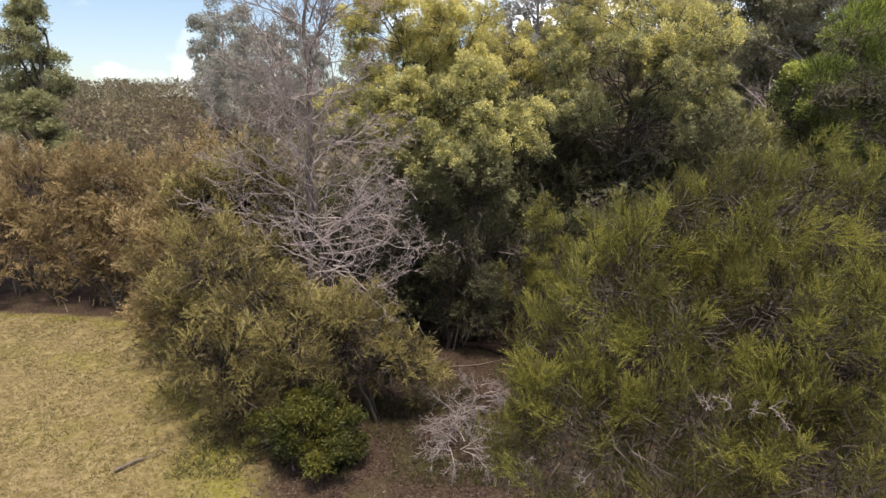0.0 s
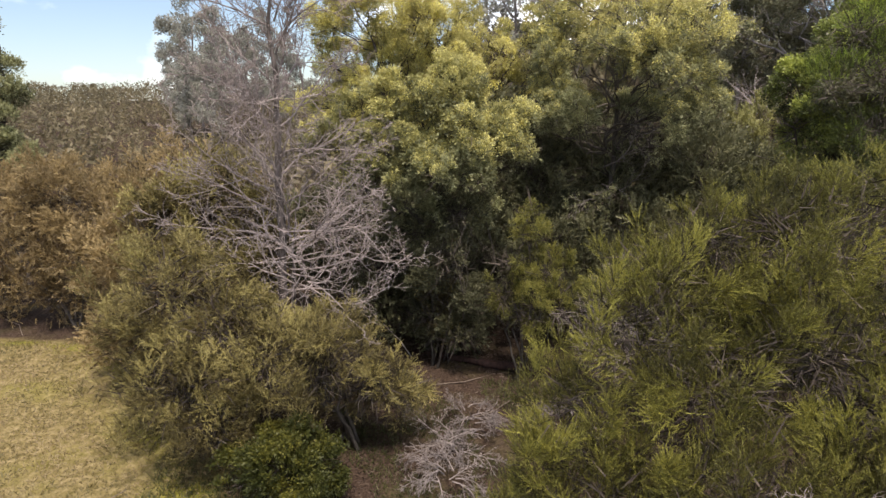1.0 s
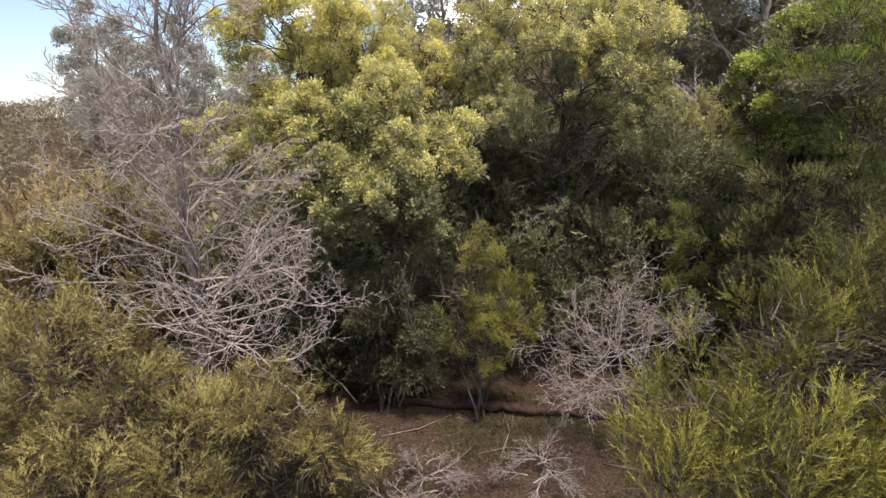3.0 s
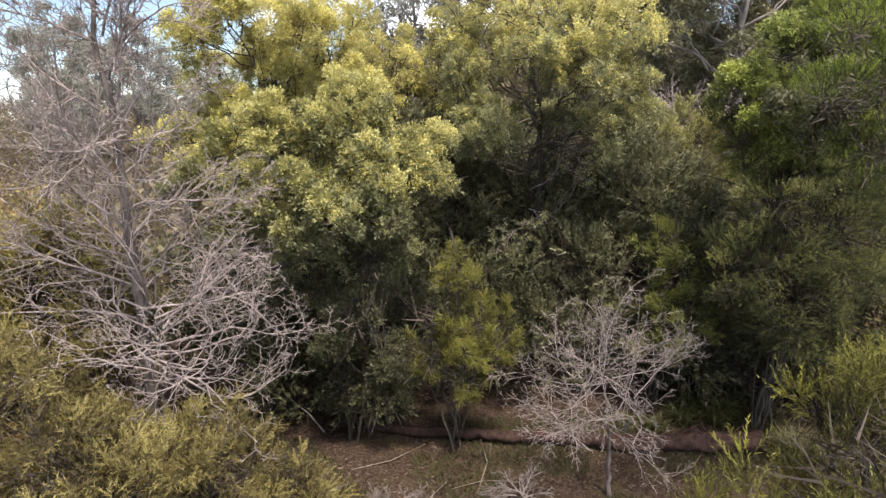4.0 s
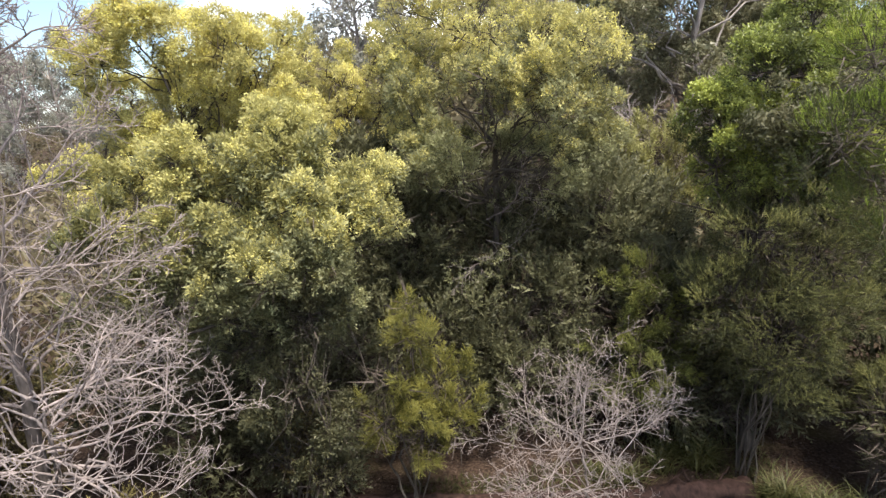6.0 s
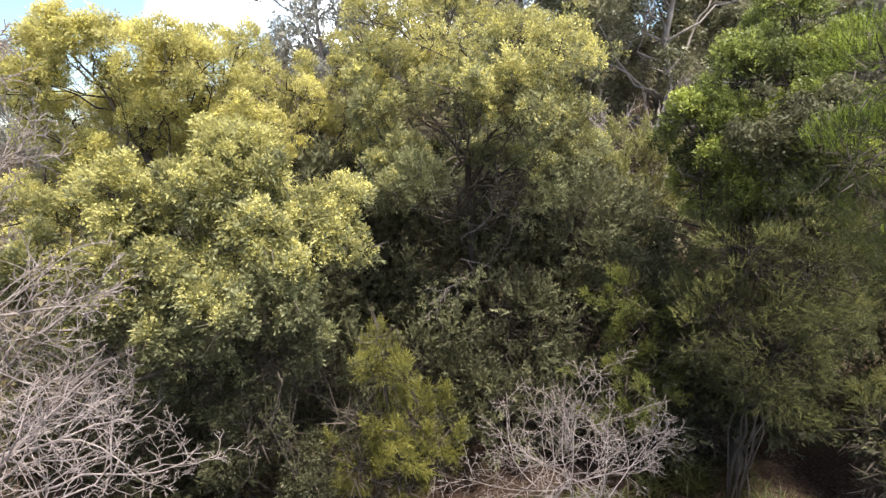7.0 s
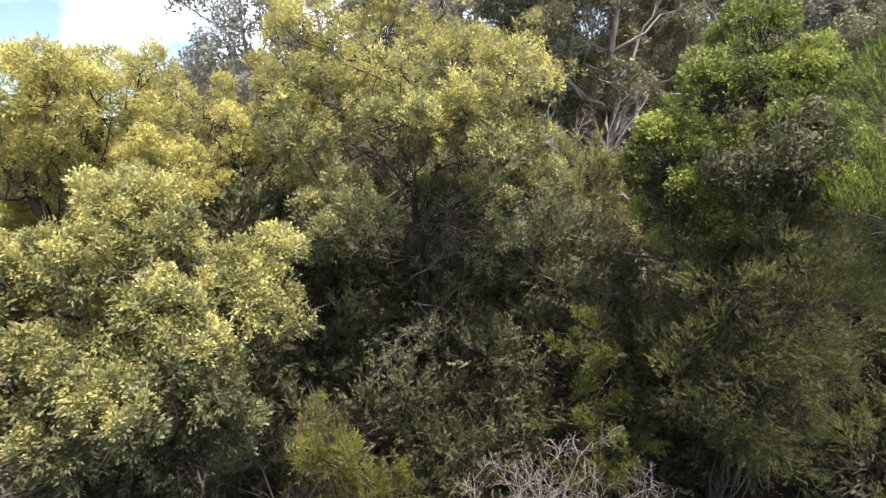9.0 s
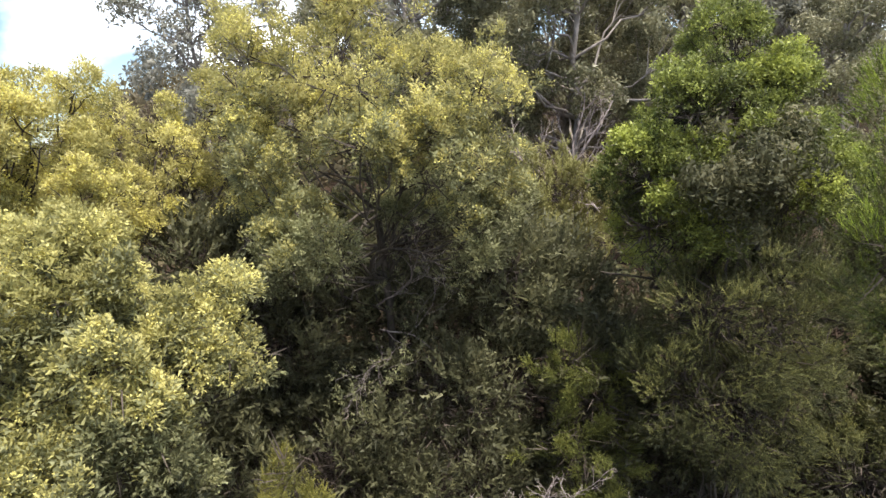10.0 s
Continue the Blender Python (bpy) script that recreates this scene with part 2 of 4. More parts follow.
def crown_points(lobes, count, r, seed, pad=0.34, flat=0.75, up=0.6, out=1.0, loose=0.35, gaps=0.2, rough=0.25, cover=2.6, depth=0.3, comb=0.0, plume=0.0, rise=0.7, slim=1.0):
    """Feet and axes of sprays over a crown of lobes (x, y, z, radius). Each lobe carries many small pads of foliage round its outline, with gaps between them."""
    pads, own_r = [], np.random.default_rng(seed)
    for k, (x, y, z, q) in enumerate(lobes):
        n = max(6, int(cover * (q / pad) ** 2))
        d = unit(own_r.normal(size=(n, 3)) + (0, 0, 0.25))
        c = np.array((x, y, z))
        far = (1 + rough * waves(d * 0.8 + c, 0.8, seed)) * own_r.uniform(0.62, 1.02, n)
        p = c + d * (far * q)[:, None]
        inside = np.zeros(n, bool)
        for j, (x2, y2, z2, q2) in enumerate(lobes):
            if j != k:
                inside |= np.linalg.norm(p - (x2, y2, z2), axis=1) < 0.5 * q2
        ok = ~inside & (p[:, 2] > 0.15) & (waves(p, 0.7, seed + 1) > -1.0 + gaps)
        pads.append(np.concatenate([p, d, (pad * own_r.uniform(0.6, 1.35, n))[:, None]], 1)[ok])
    pads = np.concatenate(pads)
    w = pads[:, 6] ** 2
    i = r.choice(len(pads), count, p=w / w.sum())
    d, q = pads[i, 3:6], pads[i, 6:7]
    e = unit(r.normal(size=(count, 3)) + 0.6 * d + (0, 0, 0.45))
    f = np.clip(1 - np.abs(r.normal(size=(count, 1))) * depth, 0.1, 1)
    p = pads[i, :3] + e * q * f * (1, 1, flat)
    p[:, 2] = np.maximum(p[:, 2], 0.08)
    lean = unit(own_r.normal(size=(len(pads), 3)) * 0.7 + pads[:, 3:6] * 0.8 + (0, 0, rise))[i]
    a = unit(e * out + 0.3 * d + np.array([0, 0, up]) + lean * comb + r.normal(size=p.shape) * loose)
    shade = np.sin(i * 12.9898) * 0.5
    if plume:
        # branchlets that taper to a tip, set with side shoots
        s = r.uniform(0, 1, (count, 1)) ** 0.85
        ring = unit(np.cross(lean, r.normal(size=p.shape)))
        bend = unit(np.cross(lean, pads[i, 3:6] + (0.1, 0.2, 0.3)))
        p = pads[i, :3] + lean * q * (s - 0.72) * plume + ring * q * (1.08 - 0.9 * s) * 0.75 * slim * np.sqrt(r.uniform(0.02, 1, (count, 1))) + bend * q * 0.35 * s * s
        p[:, 2] = np.maximum(p[:, 2], 0.08)
        a = unit(lean * comb + ring * slim * (0.9 - 0.4 * s) + np.array([0, 0, up]) * 0.4 + r.normal(size=p.shape) * loose)
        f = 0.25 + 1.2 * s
    return p, a, e, f[:, 0], shade


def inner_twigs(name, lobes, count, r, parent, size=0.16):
    """Dense dead twigs inside a crown, added as a dark filler that keeps its depth opaque."""
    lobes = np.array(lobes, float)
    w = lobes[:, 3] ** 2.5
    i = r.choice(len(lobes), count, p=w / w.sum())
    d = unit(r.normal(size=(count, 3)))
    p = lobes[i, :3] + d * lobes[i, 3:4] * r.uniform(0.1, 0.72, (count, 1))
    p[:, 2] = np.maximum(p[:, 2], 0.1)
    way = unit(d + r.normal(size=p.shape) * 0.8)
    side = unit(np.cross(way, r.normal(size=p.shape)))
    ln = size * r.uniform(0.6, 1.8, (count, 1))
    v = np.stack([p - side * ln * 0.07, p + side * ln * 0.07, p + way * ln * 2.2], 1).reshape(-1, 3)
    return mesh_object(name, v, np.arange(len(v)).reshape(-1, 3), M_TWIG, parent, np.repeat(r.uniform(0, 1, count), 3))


def ragged(lobes, seed, n=3, small=0.64, throw=0.6):
    """Breaks each lobe into smaller ones round its middle, for an uneven crown."""
    r = np.random.default_rng(seed)
    out = []
    for x, y, z, q in lobes:
        for k in range(n):
            d = unit(r.normal(size=3)) * q * throw * r.uniform(0.6, 1.1)
            out.append((x + d[0], y + d[1], z + d[2] * 0.9, q * small * r.uniform(0.75, 1.2)))
    return out


NEEDLE = [needle_spray(14, 0.30, 0.06, 40, s) for s in range(4)]
NEEDLE_FINE = [needle_spray(14, 0.25, 0.044, 32, s, 0.15) for s in range(10, 14)]
NEEDLE_FAR = [needle_spray(9, 0.38, 0.11, 44, s) for s in range(20, 24)]
PUFF = [leaf_spray(12, 0.5, 0.15, 75, s) for s in range(30, 34)]
BLOOM = [leaf_spray(8, 0.34, 0.2, 85, s, along=0.95) for s in range(40, 44)]
GLOSSY = [leaf_spray(11, 0.5, 0.21, 80, s, along=0.9) for s in range(50, 54)]
GUM = [leaf_spray(10, 0.5, 0.16, 75, s, droop=0.7, along=0.9) for s in range(60, 64)]
CLUMP = [leaf_spray(6, 0.7, 0.26, 85, s) for s in range(70, 74)]


def bare_branches(roots, r, depth, spread, droop, shrink, kids, curl=0.1, thin=0.0042, clear=0.0):
    """Repeated forking from the roots (start, direction, length, radius): side shoots set round each limb in turn, shorter towards its tip. Paths and radii by level."""
    levels, now = [], roots
    for lev in range(depth):
        seg = (10, 7, 5, 4, 4)[lev]
        P, R, nxt = [], [], []
        for a, d, ln, rad in now:
            w = unit(np.array(d, float))
            p = [np.array(a, float)]
            turn = r.normal(size=3) * curl * 0.5
            for s in range(seg - 1):
                w = unit(w + turn + r.normal(size=3) * curl + np.array([0, 0, droop[lev]]))
                p.append(p[-1] + w * ln / (seg - 1))
            p = np.array(p)
            P.append(p)
            R.append(np.linspace(rad, max(rad * 0.25, thin * 0.5), seg))
            phase = r.uniform(0, 6.28)
            for c in range(kids[lev]):
                f = clear + (1 - clear) * (c + 0.15 + 0.7 * r.uniform()) / kids[lev]
                g = f * (seg - 1)
                k = min(int(g), seg - 2)
                at = p[k] + (p[k + 1] - p[k]) * (g - k)
                t = unit(p[k + 1] - p[k])
                u = unit(np.cross(t, (0.3, 0.2, 0.93)))
                v = np.cross(u, t)
                az = phase + c * 2.4
                side = unit(u * math.cos(az) + v * math.sin(az) * 0.7)
                ang = spread * r.uniform(0.7, 1.2)
                nxt.append((at, t * math.cos(ang) + side * math.sin(ang), ln * shrink * (1.25 - 0.75 * f) * r.uniform(0.65, 1.2), max(np.interp(g, range(seg), R[-1]) * 0.68, thin)))
        levels.append((np.array(P), np.array(R)))
        now = nxt
    return levels


def plant(name, label, category, base, lobes, sprays, seed, stems=5, stem_r=0.035, twigs=0, stem_mat=None, group="", trunk=None, limb_r=None, twig=0.11):
    """A shrub or tree: an empty at its base, stems or a trunk with limbs into the lobes, inner twigs and one or more sets of sprays.
    sprays: rows of (part name, material, templates, count, length, options)."""
    r = np.random.default_rng(seed)
    thing = tagged(new(name), label, category, group)
    thing.location = base
    base = np.array(base, float)
    local = [(x - base[0], y - base[1], z - base[2], q) for x, y, z, q in lobes]
    mat = stem_mat or M_STEM
    if trunk:
        top, r0 = np.array(trunk[0], float) - base, trunk[1]
        P = curve((0, 0, -0.15), top, 0.0, 0.025, 12, r)
        R = np.linspace(r0, r0 * 0.45, 12)
        R[0] *= 1.35
        v, t = tubes([P], [R], 10)
        mesh_object("trunk", v, t, mat, thing, smooth=True)
        for x, y, z, q in local[:: 2 if len(local) > 40 else 1]:
            s = np.clip((z - q * 1.2) / max(top[2], 0.1) * r.uniform(0.82, 1.0), 0.42, 0.97)
            a = P[int(s * 11)]
            rl = (limb_r or r0 * 0.45) * r.uniform(0.6, 1.0)
            L = curve(a, (x, y, z), -0.06, 0.1, 8, r)
            v1 = tubes([L], [np.linspace(rl, rl * 0.35, 8)], 6)
            tips = [np.array((x, y, z)) + unit(r.normal(size=3) + (0, 0, 0.3)) * q * r.uniform(0.7, 1.0) for _ in range(7)]
            C = np.array([curve(L[5 if k % 2 else 7], tip, 0.02, 0.12, 6, r) for k, tip in enumerate(tips)])
            v2 = tubes(C, np.repeat(np.linspace(rl * 0.4, rl * 0.08, 6)[None], 7, 0), 4)
            v, t = joined([v1, v2])
            mesh_object("limb", v, t, mat, thing, smooth=True)
    else:
        for k in range(stems):
            x, y, z, q = local[k % len(local)]
            a = r.normal(size=2) * 0.12
            L = curve((a[0], a[1], -0.05), (x + r.normal() * 0.2, y + r.normal() * 0.2, z), 0.05, 0.08, 8, r)
            rl = stem_r * r.uniform(0.6, 1.2)
            tips = [np.array((x, y, z)) + unit(r.normal(size=3) + (0, 0, 0.7)) * q * r.uniform(0.6, 0.95) for _ in range(8)]
            C = np.array([curve(L[4 + k2 % 4], tip, 0.03, 0.1, 6, r) for k2, tip in enumerate(tips)])
            v, t = joined([tubes([L], [np.linspace(rl, rl * 0.4, 8)], 7), tubes(C, np.repeat(np.linspace(rl * 0.4, rl * 0.1, 6)[None], 8, 0), 4)])
            mesh_object("stem", v, t, mat, thing, smooth=True)
    if twigs:
        inner_twigs("inner_thicket", local, twigs, r, thing, twig)
    for k, (pname, mat2, templates, count, length, opt) in enumerate(sprays):
        opt = dict(opt)
        high, below, patch, pads, lift = opt.pop("high", None), opt.pop("below", None), opt.pop("patch", None), opt.pop("pads", None), opt.pop("lift", 0.0)
        p, a, d, f, own = crown_points(local, count, r, seed * 7, **opt)
        # top light painted into the tint; tips and outer sprays lighter, inner ones darker
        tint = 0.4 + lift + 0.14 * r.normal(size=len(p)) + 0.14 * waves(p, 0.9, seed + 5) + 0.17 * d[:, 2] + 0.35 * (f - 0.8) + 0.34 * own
        keep = np.ones(len(p), bool)
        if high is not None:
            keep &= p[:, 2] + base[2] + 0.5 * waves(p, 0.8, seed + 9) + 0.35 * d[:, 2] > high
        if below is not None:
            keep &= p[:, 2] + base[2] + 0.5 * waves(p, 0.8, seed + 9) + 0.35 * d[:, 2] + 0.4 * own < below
        if pads is not None:
            keep &= own > pads
        if patch is not None:
            keep &= waves(p, 1.1, seed + 21) > patch
        p, a, tint = p[keep], a[keep], tint[keep]
        L = length * r.uniform(0.65, 1.3, len(p))
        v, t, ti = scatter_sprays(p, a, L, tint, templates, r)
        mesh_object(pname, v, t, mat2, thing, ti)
    return thing


# ---- ground ----
def softplus(x, s):
    return s * np.logaddexp(0, x / s)


def height(x, y):
    """The lie of the land: a flat clearing, a wooded bank behind it and a low valley on the other side."""
    x, y = np.asarray(x, float), np.asarray(y, float)
    d = softplus(y + 0.12 * x - 16.0, 1.2)
    d = 26 * (1 - np.exp(-d / 26))
    s = 1 / (1 + np.exp(-np.clip((x + 0.02 * y) / 2.5, -40, 40)))
    ridge = 0.3 / (1 + np.exp(-np.clip((y - 80) / 12, -40, 40))) * (1 - s)
    return d * (-0.05 + 0.36 * s) + ridge - 0.14 * softplus(np.hypot(x, y) - 112, 6) + 0.05 * np.sin(x * 0.9 + y * 0.4) * np.cos(y * 0.7)


def field_edge(y):
    """The line where the mown field ends and the litter of the bushes begins."""
    return -2.6 - 0.42 * (y - 8.0) + 0.25 * np.sin(y * 1.7) - 1.6 / (1 + np.exp(-np.clip((y - 12.9) * 1.5, -40, 40))) - 60.0 / (1 + np.exp(-np.clip((y - 15.2 - 0.08 * np.sin(y * 3)) * 3.0, -40, 40)))


def axis_marks(lo, hi, step, far):
    out, s = [], step
    p = hi
    while p < far:
        s *= 1.18
        p += s
        out.append(p)
    out2, s, p = [], step, lo
    while p > -far:
        s *= 1.18
        p -= s
        out2.append(p)
    return np.array(out2[::-1] + list(np.arange(lo, hi + step / 2, step)) + out)


gx, gy = axis_marks(-14, 12, 0.18, 1800), axis_marks(4, 20, 0.18, 1800)
X, Y = np.meshgrid(gx, gy)
G = np.stack([X, Y, height(X, Y)], -1).reshape(-1, 3)
G[:, 2] += 0.015 * waves(G * (1, 1, 0), 0.6, 3) * (np.abs(G[:, 0]) < 20)
ny, nx = X.shape
ii = (np.arange(ny - 1)[:, None] * nx + np.arange(nx - 1)).ravel()
gt = np.concatenate([np.stack([ii, ii + 1, ii + nx + 1], 1), np.stack([ii, ii + nx + 1, ii + nx], 1)])
fieldness = 1 / (1 + np.exp(np.clip((G[:, 0] - field_edge(G[:, 1]) + 0.35 * waves(G * (1, 1, 0), 1.1, 5)) / 0.22, -40, 40)))


def ground_material():
    m, n, l = material("clearing_ground")
    att = n.new("ShaderNodeAttribute")
    att.attribute_name = "tint"
    geo = n.new("ShaderNodeNewGeometry")

    def noise_at(scale, detail=4):
        t = n.new("ShaderNodeTexNoise")
        t.inputs["Scale"].default_value, t.inputs["Detail"].default_value = scale, detail
        l.new(geo.outputs["Position"], t.inputs["Vector"])
        return t.outputs["Fac"]

    def mixed(f, a, b):
        x = n.new("ShaderNodeMix")
        x.data_type = "RGBA"
        l.new(f, x.inputs["Factor"])
        l.new(a, x.inputs["A"])
        l.new(b, x.inputs["B"])
        return x.outputs["Result"]

    straw = ramp(n, [(0.3, (0.0992, 0.078, 0.0273)), (0.5, (0.165, 0.129, 0.0573)), (0.72, (0.248, 0.195, 0.102))])
    l.new(noise_at(9, 8), straw.inputs["Fac"])
    green = ramp(n, [(0.3, (0.09, 0.09, 0.014)), (0.7, (0.2, 0.185, 0.028))])
    l.new(noise_at(14, 6), green.inputs["Fac"])
    patch = ramp(n, [(0.5, (0, 0, 0)), (0.68, (1, 1, 1))])
    l.new(noise_at(0.55, 3), patch.inputs["Fac"])
    litter = ramp(n, [(0.3, (0.015, 0.0095, 0.007)), (0.52, (0.041, 0.0265, 0.019)), (0.72, (0.08, 0.058, 0.042))])
    l.new(noise_at(22, 8), litter.inputs["Fac"])
    moss = ramp(n, [(0.5, (0, 0, 0)), (0.7, (0.6, 0.6, 0.6))])
    l.new(noise_at(0.9, 4), moss.inputs["Fac"])
    dull = ramp(n, [(0.3, (0.0404, 0.0375, 0.0144)), (0.7, (0.0866, 0.0747, 0.0289))])
    l.new(noise_at(18, 5), dull.inputs["Fac"])
    mossy = n.new("ShaderNodeAttribute")
    mossy.attribute_name = "moss"
    grass = mixed(math_node(n, l, "MAXIMUM", math_node(n, l, "MULTIPLY", patch.outputs["Color"], 0.45), mossy.outputs["Fac"]), straw.outputs["Color"], green.outputs["Color"])
    wood = mixed(moss.outputs["Color"], litter.outputs["Color"], dull.outputs["Color"])
    col = mixed(att.outputs["Fac"], wood, grass)
    bump = n.new("ShaderNodeBump")
    bump.inputs["Strength"].default_value, bump.inputs["Distance"].default_value = 0.7, 0.03
    l.new(noise_at(30, 8), bump.inputs["Height"])
    p, out = n.new("ShaderNodeBsdfPrincipled"), n.new("ShaderNodeOutputMaterial")
    p.inputs["Roughness"].default_value = 0.95
    p.inputs["Specular IOR Level"].default_value = 0.1
    l.new(col, p.inputs["Base Color"])
    l.new(bump.outputs["Normal"], p.inputs["Normal"])
    l.new(p.outputs[0], out.inputs["Surface"])
    return m


ground = mesh_object("ground", G, gt, ground_material(), tint=fieldness, smooth=True)
moss_band = np.exp(-(((G[:, 0] - field_edge(G[:, 1]) + 0.75 + 0.3 * waves(G * (1, 1, 0), 1.7, 6)) / 0.6) ** 2)) * (0.75 + 0.35 * waves(G * (1, 1, 0), 0.9, 7)).clip(0, 1)
att = ground.data.attributes.new("moss", "FLOAT", "POINT")
att.data.foreach_set("value", moss_band.astype(np.float32))
tagged(ground, "pale dry mown field passing into brown leaf litter", "ground", kind="structure")


# ---- shrubs of the clearing's edge ----
def burgan(label, base, lobes, seed, mat, count, length=0.3, templates=None, twigs=2500, stems=6, up=0.7, **more):
    opt = dict(flat=more.pop('flat', 0.75), up=up * 0.6, out=0.55, loose=0.3, comb=more.pop('comb', 0.8), plume=more.pop('plume', 2.2), rise=more.pop('rise', 0.7), slim=more.pop('slim', 1.0), gaps=more.pop("gaps", 0.25), rough=more.pop("rough", 0.25), pad=more.pop("pad", 0.36), cover=more.pop("cover", 3.2))
    return plant("burgan_shrub", label, "shrub", base, lobes, [("foliage", mat, templates or NEEDLE, count, length, opt)], seed, stems, more.pop("stem_r", 0.04), twigs, group="burgan shrubs", **more)


burgan("olive-green feathery burgan shrub with upright wispy shoots", (2.6, 4.1, 0),
       [(1.3, 3.65, 4.75, 0.44), (1.5, 3.7, 5.15, 0.44), (1.75, 3.8, 5.42, 0.42), (2.05, 3.95, 5.6, 0.42), (2.45, 3.85, 5.65, 0.46), (2.95, 4.0, 5.7, 0.5), (1.85, 4.15, 5.25, 0.38), (2.2, 4.2, 5.45, 0.42), (2.2, 4.1, 5.35, 0.5), (2.7, 4.1, 5.4, 0.6), (3.5, 4.2, 5.45, 0.65),
        (2.5, 3.45, 5.1, 0.58), (1.95, 3.4, 5.0, 0.5), (1.2, 3.6, 4.3, 0.48), (1.95, 3.05, 4.55, 0.55), (1.45, 3.1, 4.35, 0.5), (2.85, 3.3, 4.85, 0.6), (3.5, 3.6, 4.85, 0.75), (1.15, 3.5, 3.8, 0.55), (2.6, 2.8, 4.35, 0.6), (3.3, 2.8, 4.45, 0.65), (1.75, 3.5, 4.6, 0.55),
        (1.25, 3.5, 3.2, 0.5), (2.2, 3.9, 4.5, 0.6), (1.9, 3.2, 3.7, 0.6), (2.8, 3.5, 4.0, 0.6)],
       1, M_NEAR, 42000, 0.095, NEEDLE_FINE, twigs=14000, stems=7, stem_r=0.008, up=0.9, pad=0.17, twig=0.05, cover=2.4, plume=2.2, gaps=0.2, comb=0.9, rise=1.0, slim=0.95, stem_mat=M_BARK)
near_shrub = bpy.data.objects["burgan_shrub"]
r = np.random.default_rng(31)
for a, d, ln in [((1.87, 2.50, 4.98), (-0.3, -0.4, 0.4), 0.11), ((1.96, 2.50, 4.98), (0.4, -0.4, 0.4), 0.12), ((1.77, 2.52, 4.96), (-0.7, -0.2, 0.3), 0.12), ((2.07, 2.52, 4.98), (0.8, -0.2, 0.2), 0.13), ((1.25, 2.80, 4.28), (-0.6, -0.3, 0.3), 0.14), ((1.07, 3.40, 3.98), (-0.9, -0.2, 0.3), 0.25), ((1.01, 3.50, 3.78), (-0.9, -0.3, 0.1), 0.25)]:
    lv = bare_branches([(np.array(a) - np.array(near_shrub.location), d, ln, 0.0035)], r, 3, 0.7, (0.02, 0.0, 0.0), 0.6, (6, 4, 0), 0.25, 0.0012)
    v, t = joined([tubes(Pk, Rk, 4) for Pk, Rk in lv])
    mesh_object("dead_twig", v, t, M_DEAD, near_shrub, smooth=True)
burgan("brownish olive burgan shrub beside the mown field", (-8.0, 14.6, 0), [(-8.4, 15.6, 2.9, 1.35), (-7.3, 15.3, 2.6, 1.3), (-9.3, 15.4, 2.3, 1.2), (-7.9, 14.8, 1.8, 1.1), (-8.9, 14.9, 1.45, 0.75), (-7.1, 14.8, 1.45, 0.75), (-8.4, 14.6, 0.85, 0.6), (-7.4, 14.6, 0.8, 0.55)], 2, M_BROWN, 5200, 0.27, NEEDLE_FAR, stem_mat=M_BARK)
burgan("brownish olive burgan shrub beside the mown field", (-11.3, 15.6, 0), [(-11.2, 16.3, 2.7, 1.3), (-12.4, 16.2, 2.4, 1.3), (-10.4, 15.9, 2.6, 1.2), (-11.4, 15.4, 1.7, 1.1), (-10.4, 15.2, 1.45, 0.75), (-12.3, 15.3, 1.45, 0.75), (-11.2, 15.0, 0.85, 0.6), (-10.0, 14.9, 0.85, 0.55)], 3, M_BROWN, 4800, 0.27, NEEDLE_FAR, stem_mat=M_BARK)
burgan("brown-tipped burgan shrub at the field's edge", (-5.6, 14.2, 0), [(-5.7, 15.0, 3.35, 1.3), (-4.8, 14.2, 3.2, 1.2), (-6.3, 14.3, 2.2, 1.1), (-5.3, 13.6, 1.8, 1.1), (-6.2, 13.9, 1.45, 0.75), (-4.9, 13.3, 1.3, 0.8), (-6.0, 13.6, 0.8, 0.55)], 4, M_BROWN, 5200, 0.27, NEEDLE_FAR, stem_mat=M_BARK)
burgan("olive-brown burgan shrub filling the hedge", (-5.0, 12.3, 0), [(-5.2, 12.4, 2.5, 1.1), (-4.6, 11.6, 2.0, 1.0), (-5.6, 12.2, 1.3, 0.9), (-4.9, 11.7, 1.0, 0.8)], 15, M_BROWN, 3600, 0.28, NEEDLE_FAR)
burgan("tall olive-brown burgan shrub behind the front bushes", (-3.9, 12.6, 0), [(-3.9, 12.8, 3.5, 1.2), (-4.6, 12.2, 3.1, 1.1), (-3.2, 12.4, 2.5, 1.1)], 5, M_OLIVE, 3600, 0.28, NEEDLE_FAR)
burgan("grey-olive burgan shrub spreading over the field's corner", (-3.1, 9.9, 0),
       [(-3.6, 9.9, 2.9, 1.05), (-2.7, 9.3, 2.5, 0.95), (-4.2, 10.2, 2.1, 1.0), (-2.0, 9.0, 2.1, 0.9), (-3.2, 9.0, 1.7, 0.9), (-2.3, 9.8, 1.7, 1.0), (-4.1, 9.8, 1.2, 0.9), (-2.9, 8.9, 1.1, 0.7), (-1.9, 9.1, 1.2, 0.7)], 6, M_OLIVE, 9800, 0.19, pad=0.24, stem_mat=M_BARK)
burgan("low grey-olive burgan shrub with twiggy sides", (-0.9, 9.9, 0), [(-1.2, 9.6, 1.8, 0.9), (-0.5, 9.8, 1.4, 0.75), (-1.6, 10.2, 1.7, 0.9), (-0.1, 9.9, 1.1, 0.6)], 7, M_OLIVE, 4800, 0.18, pad=0.24, stem_mat=M_BARK)
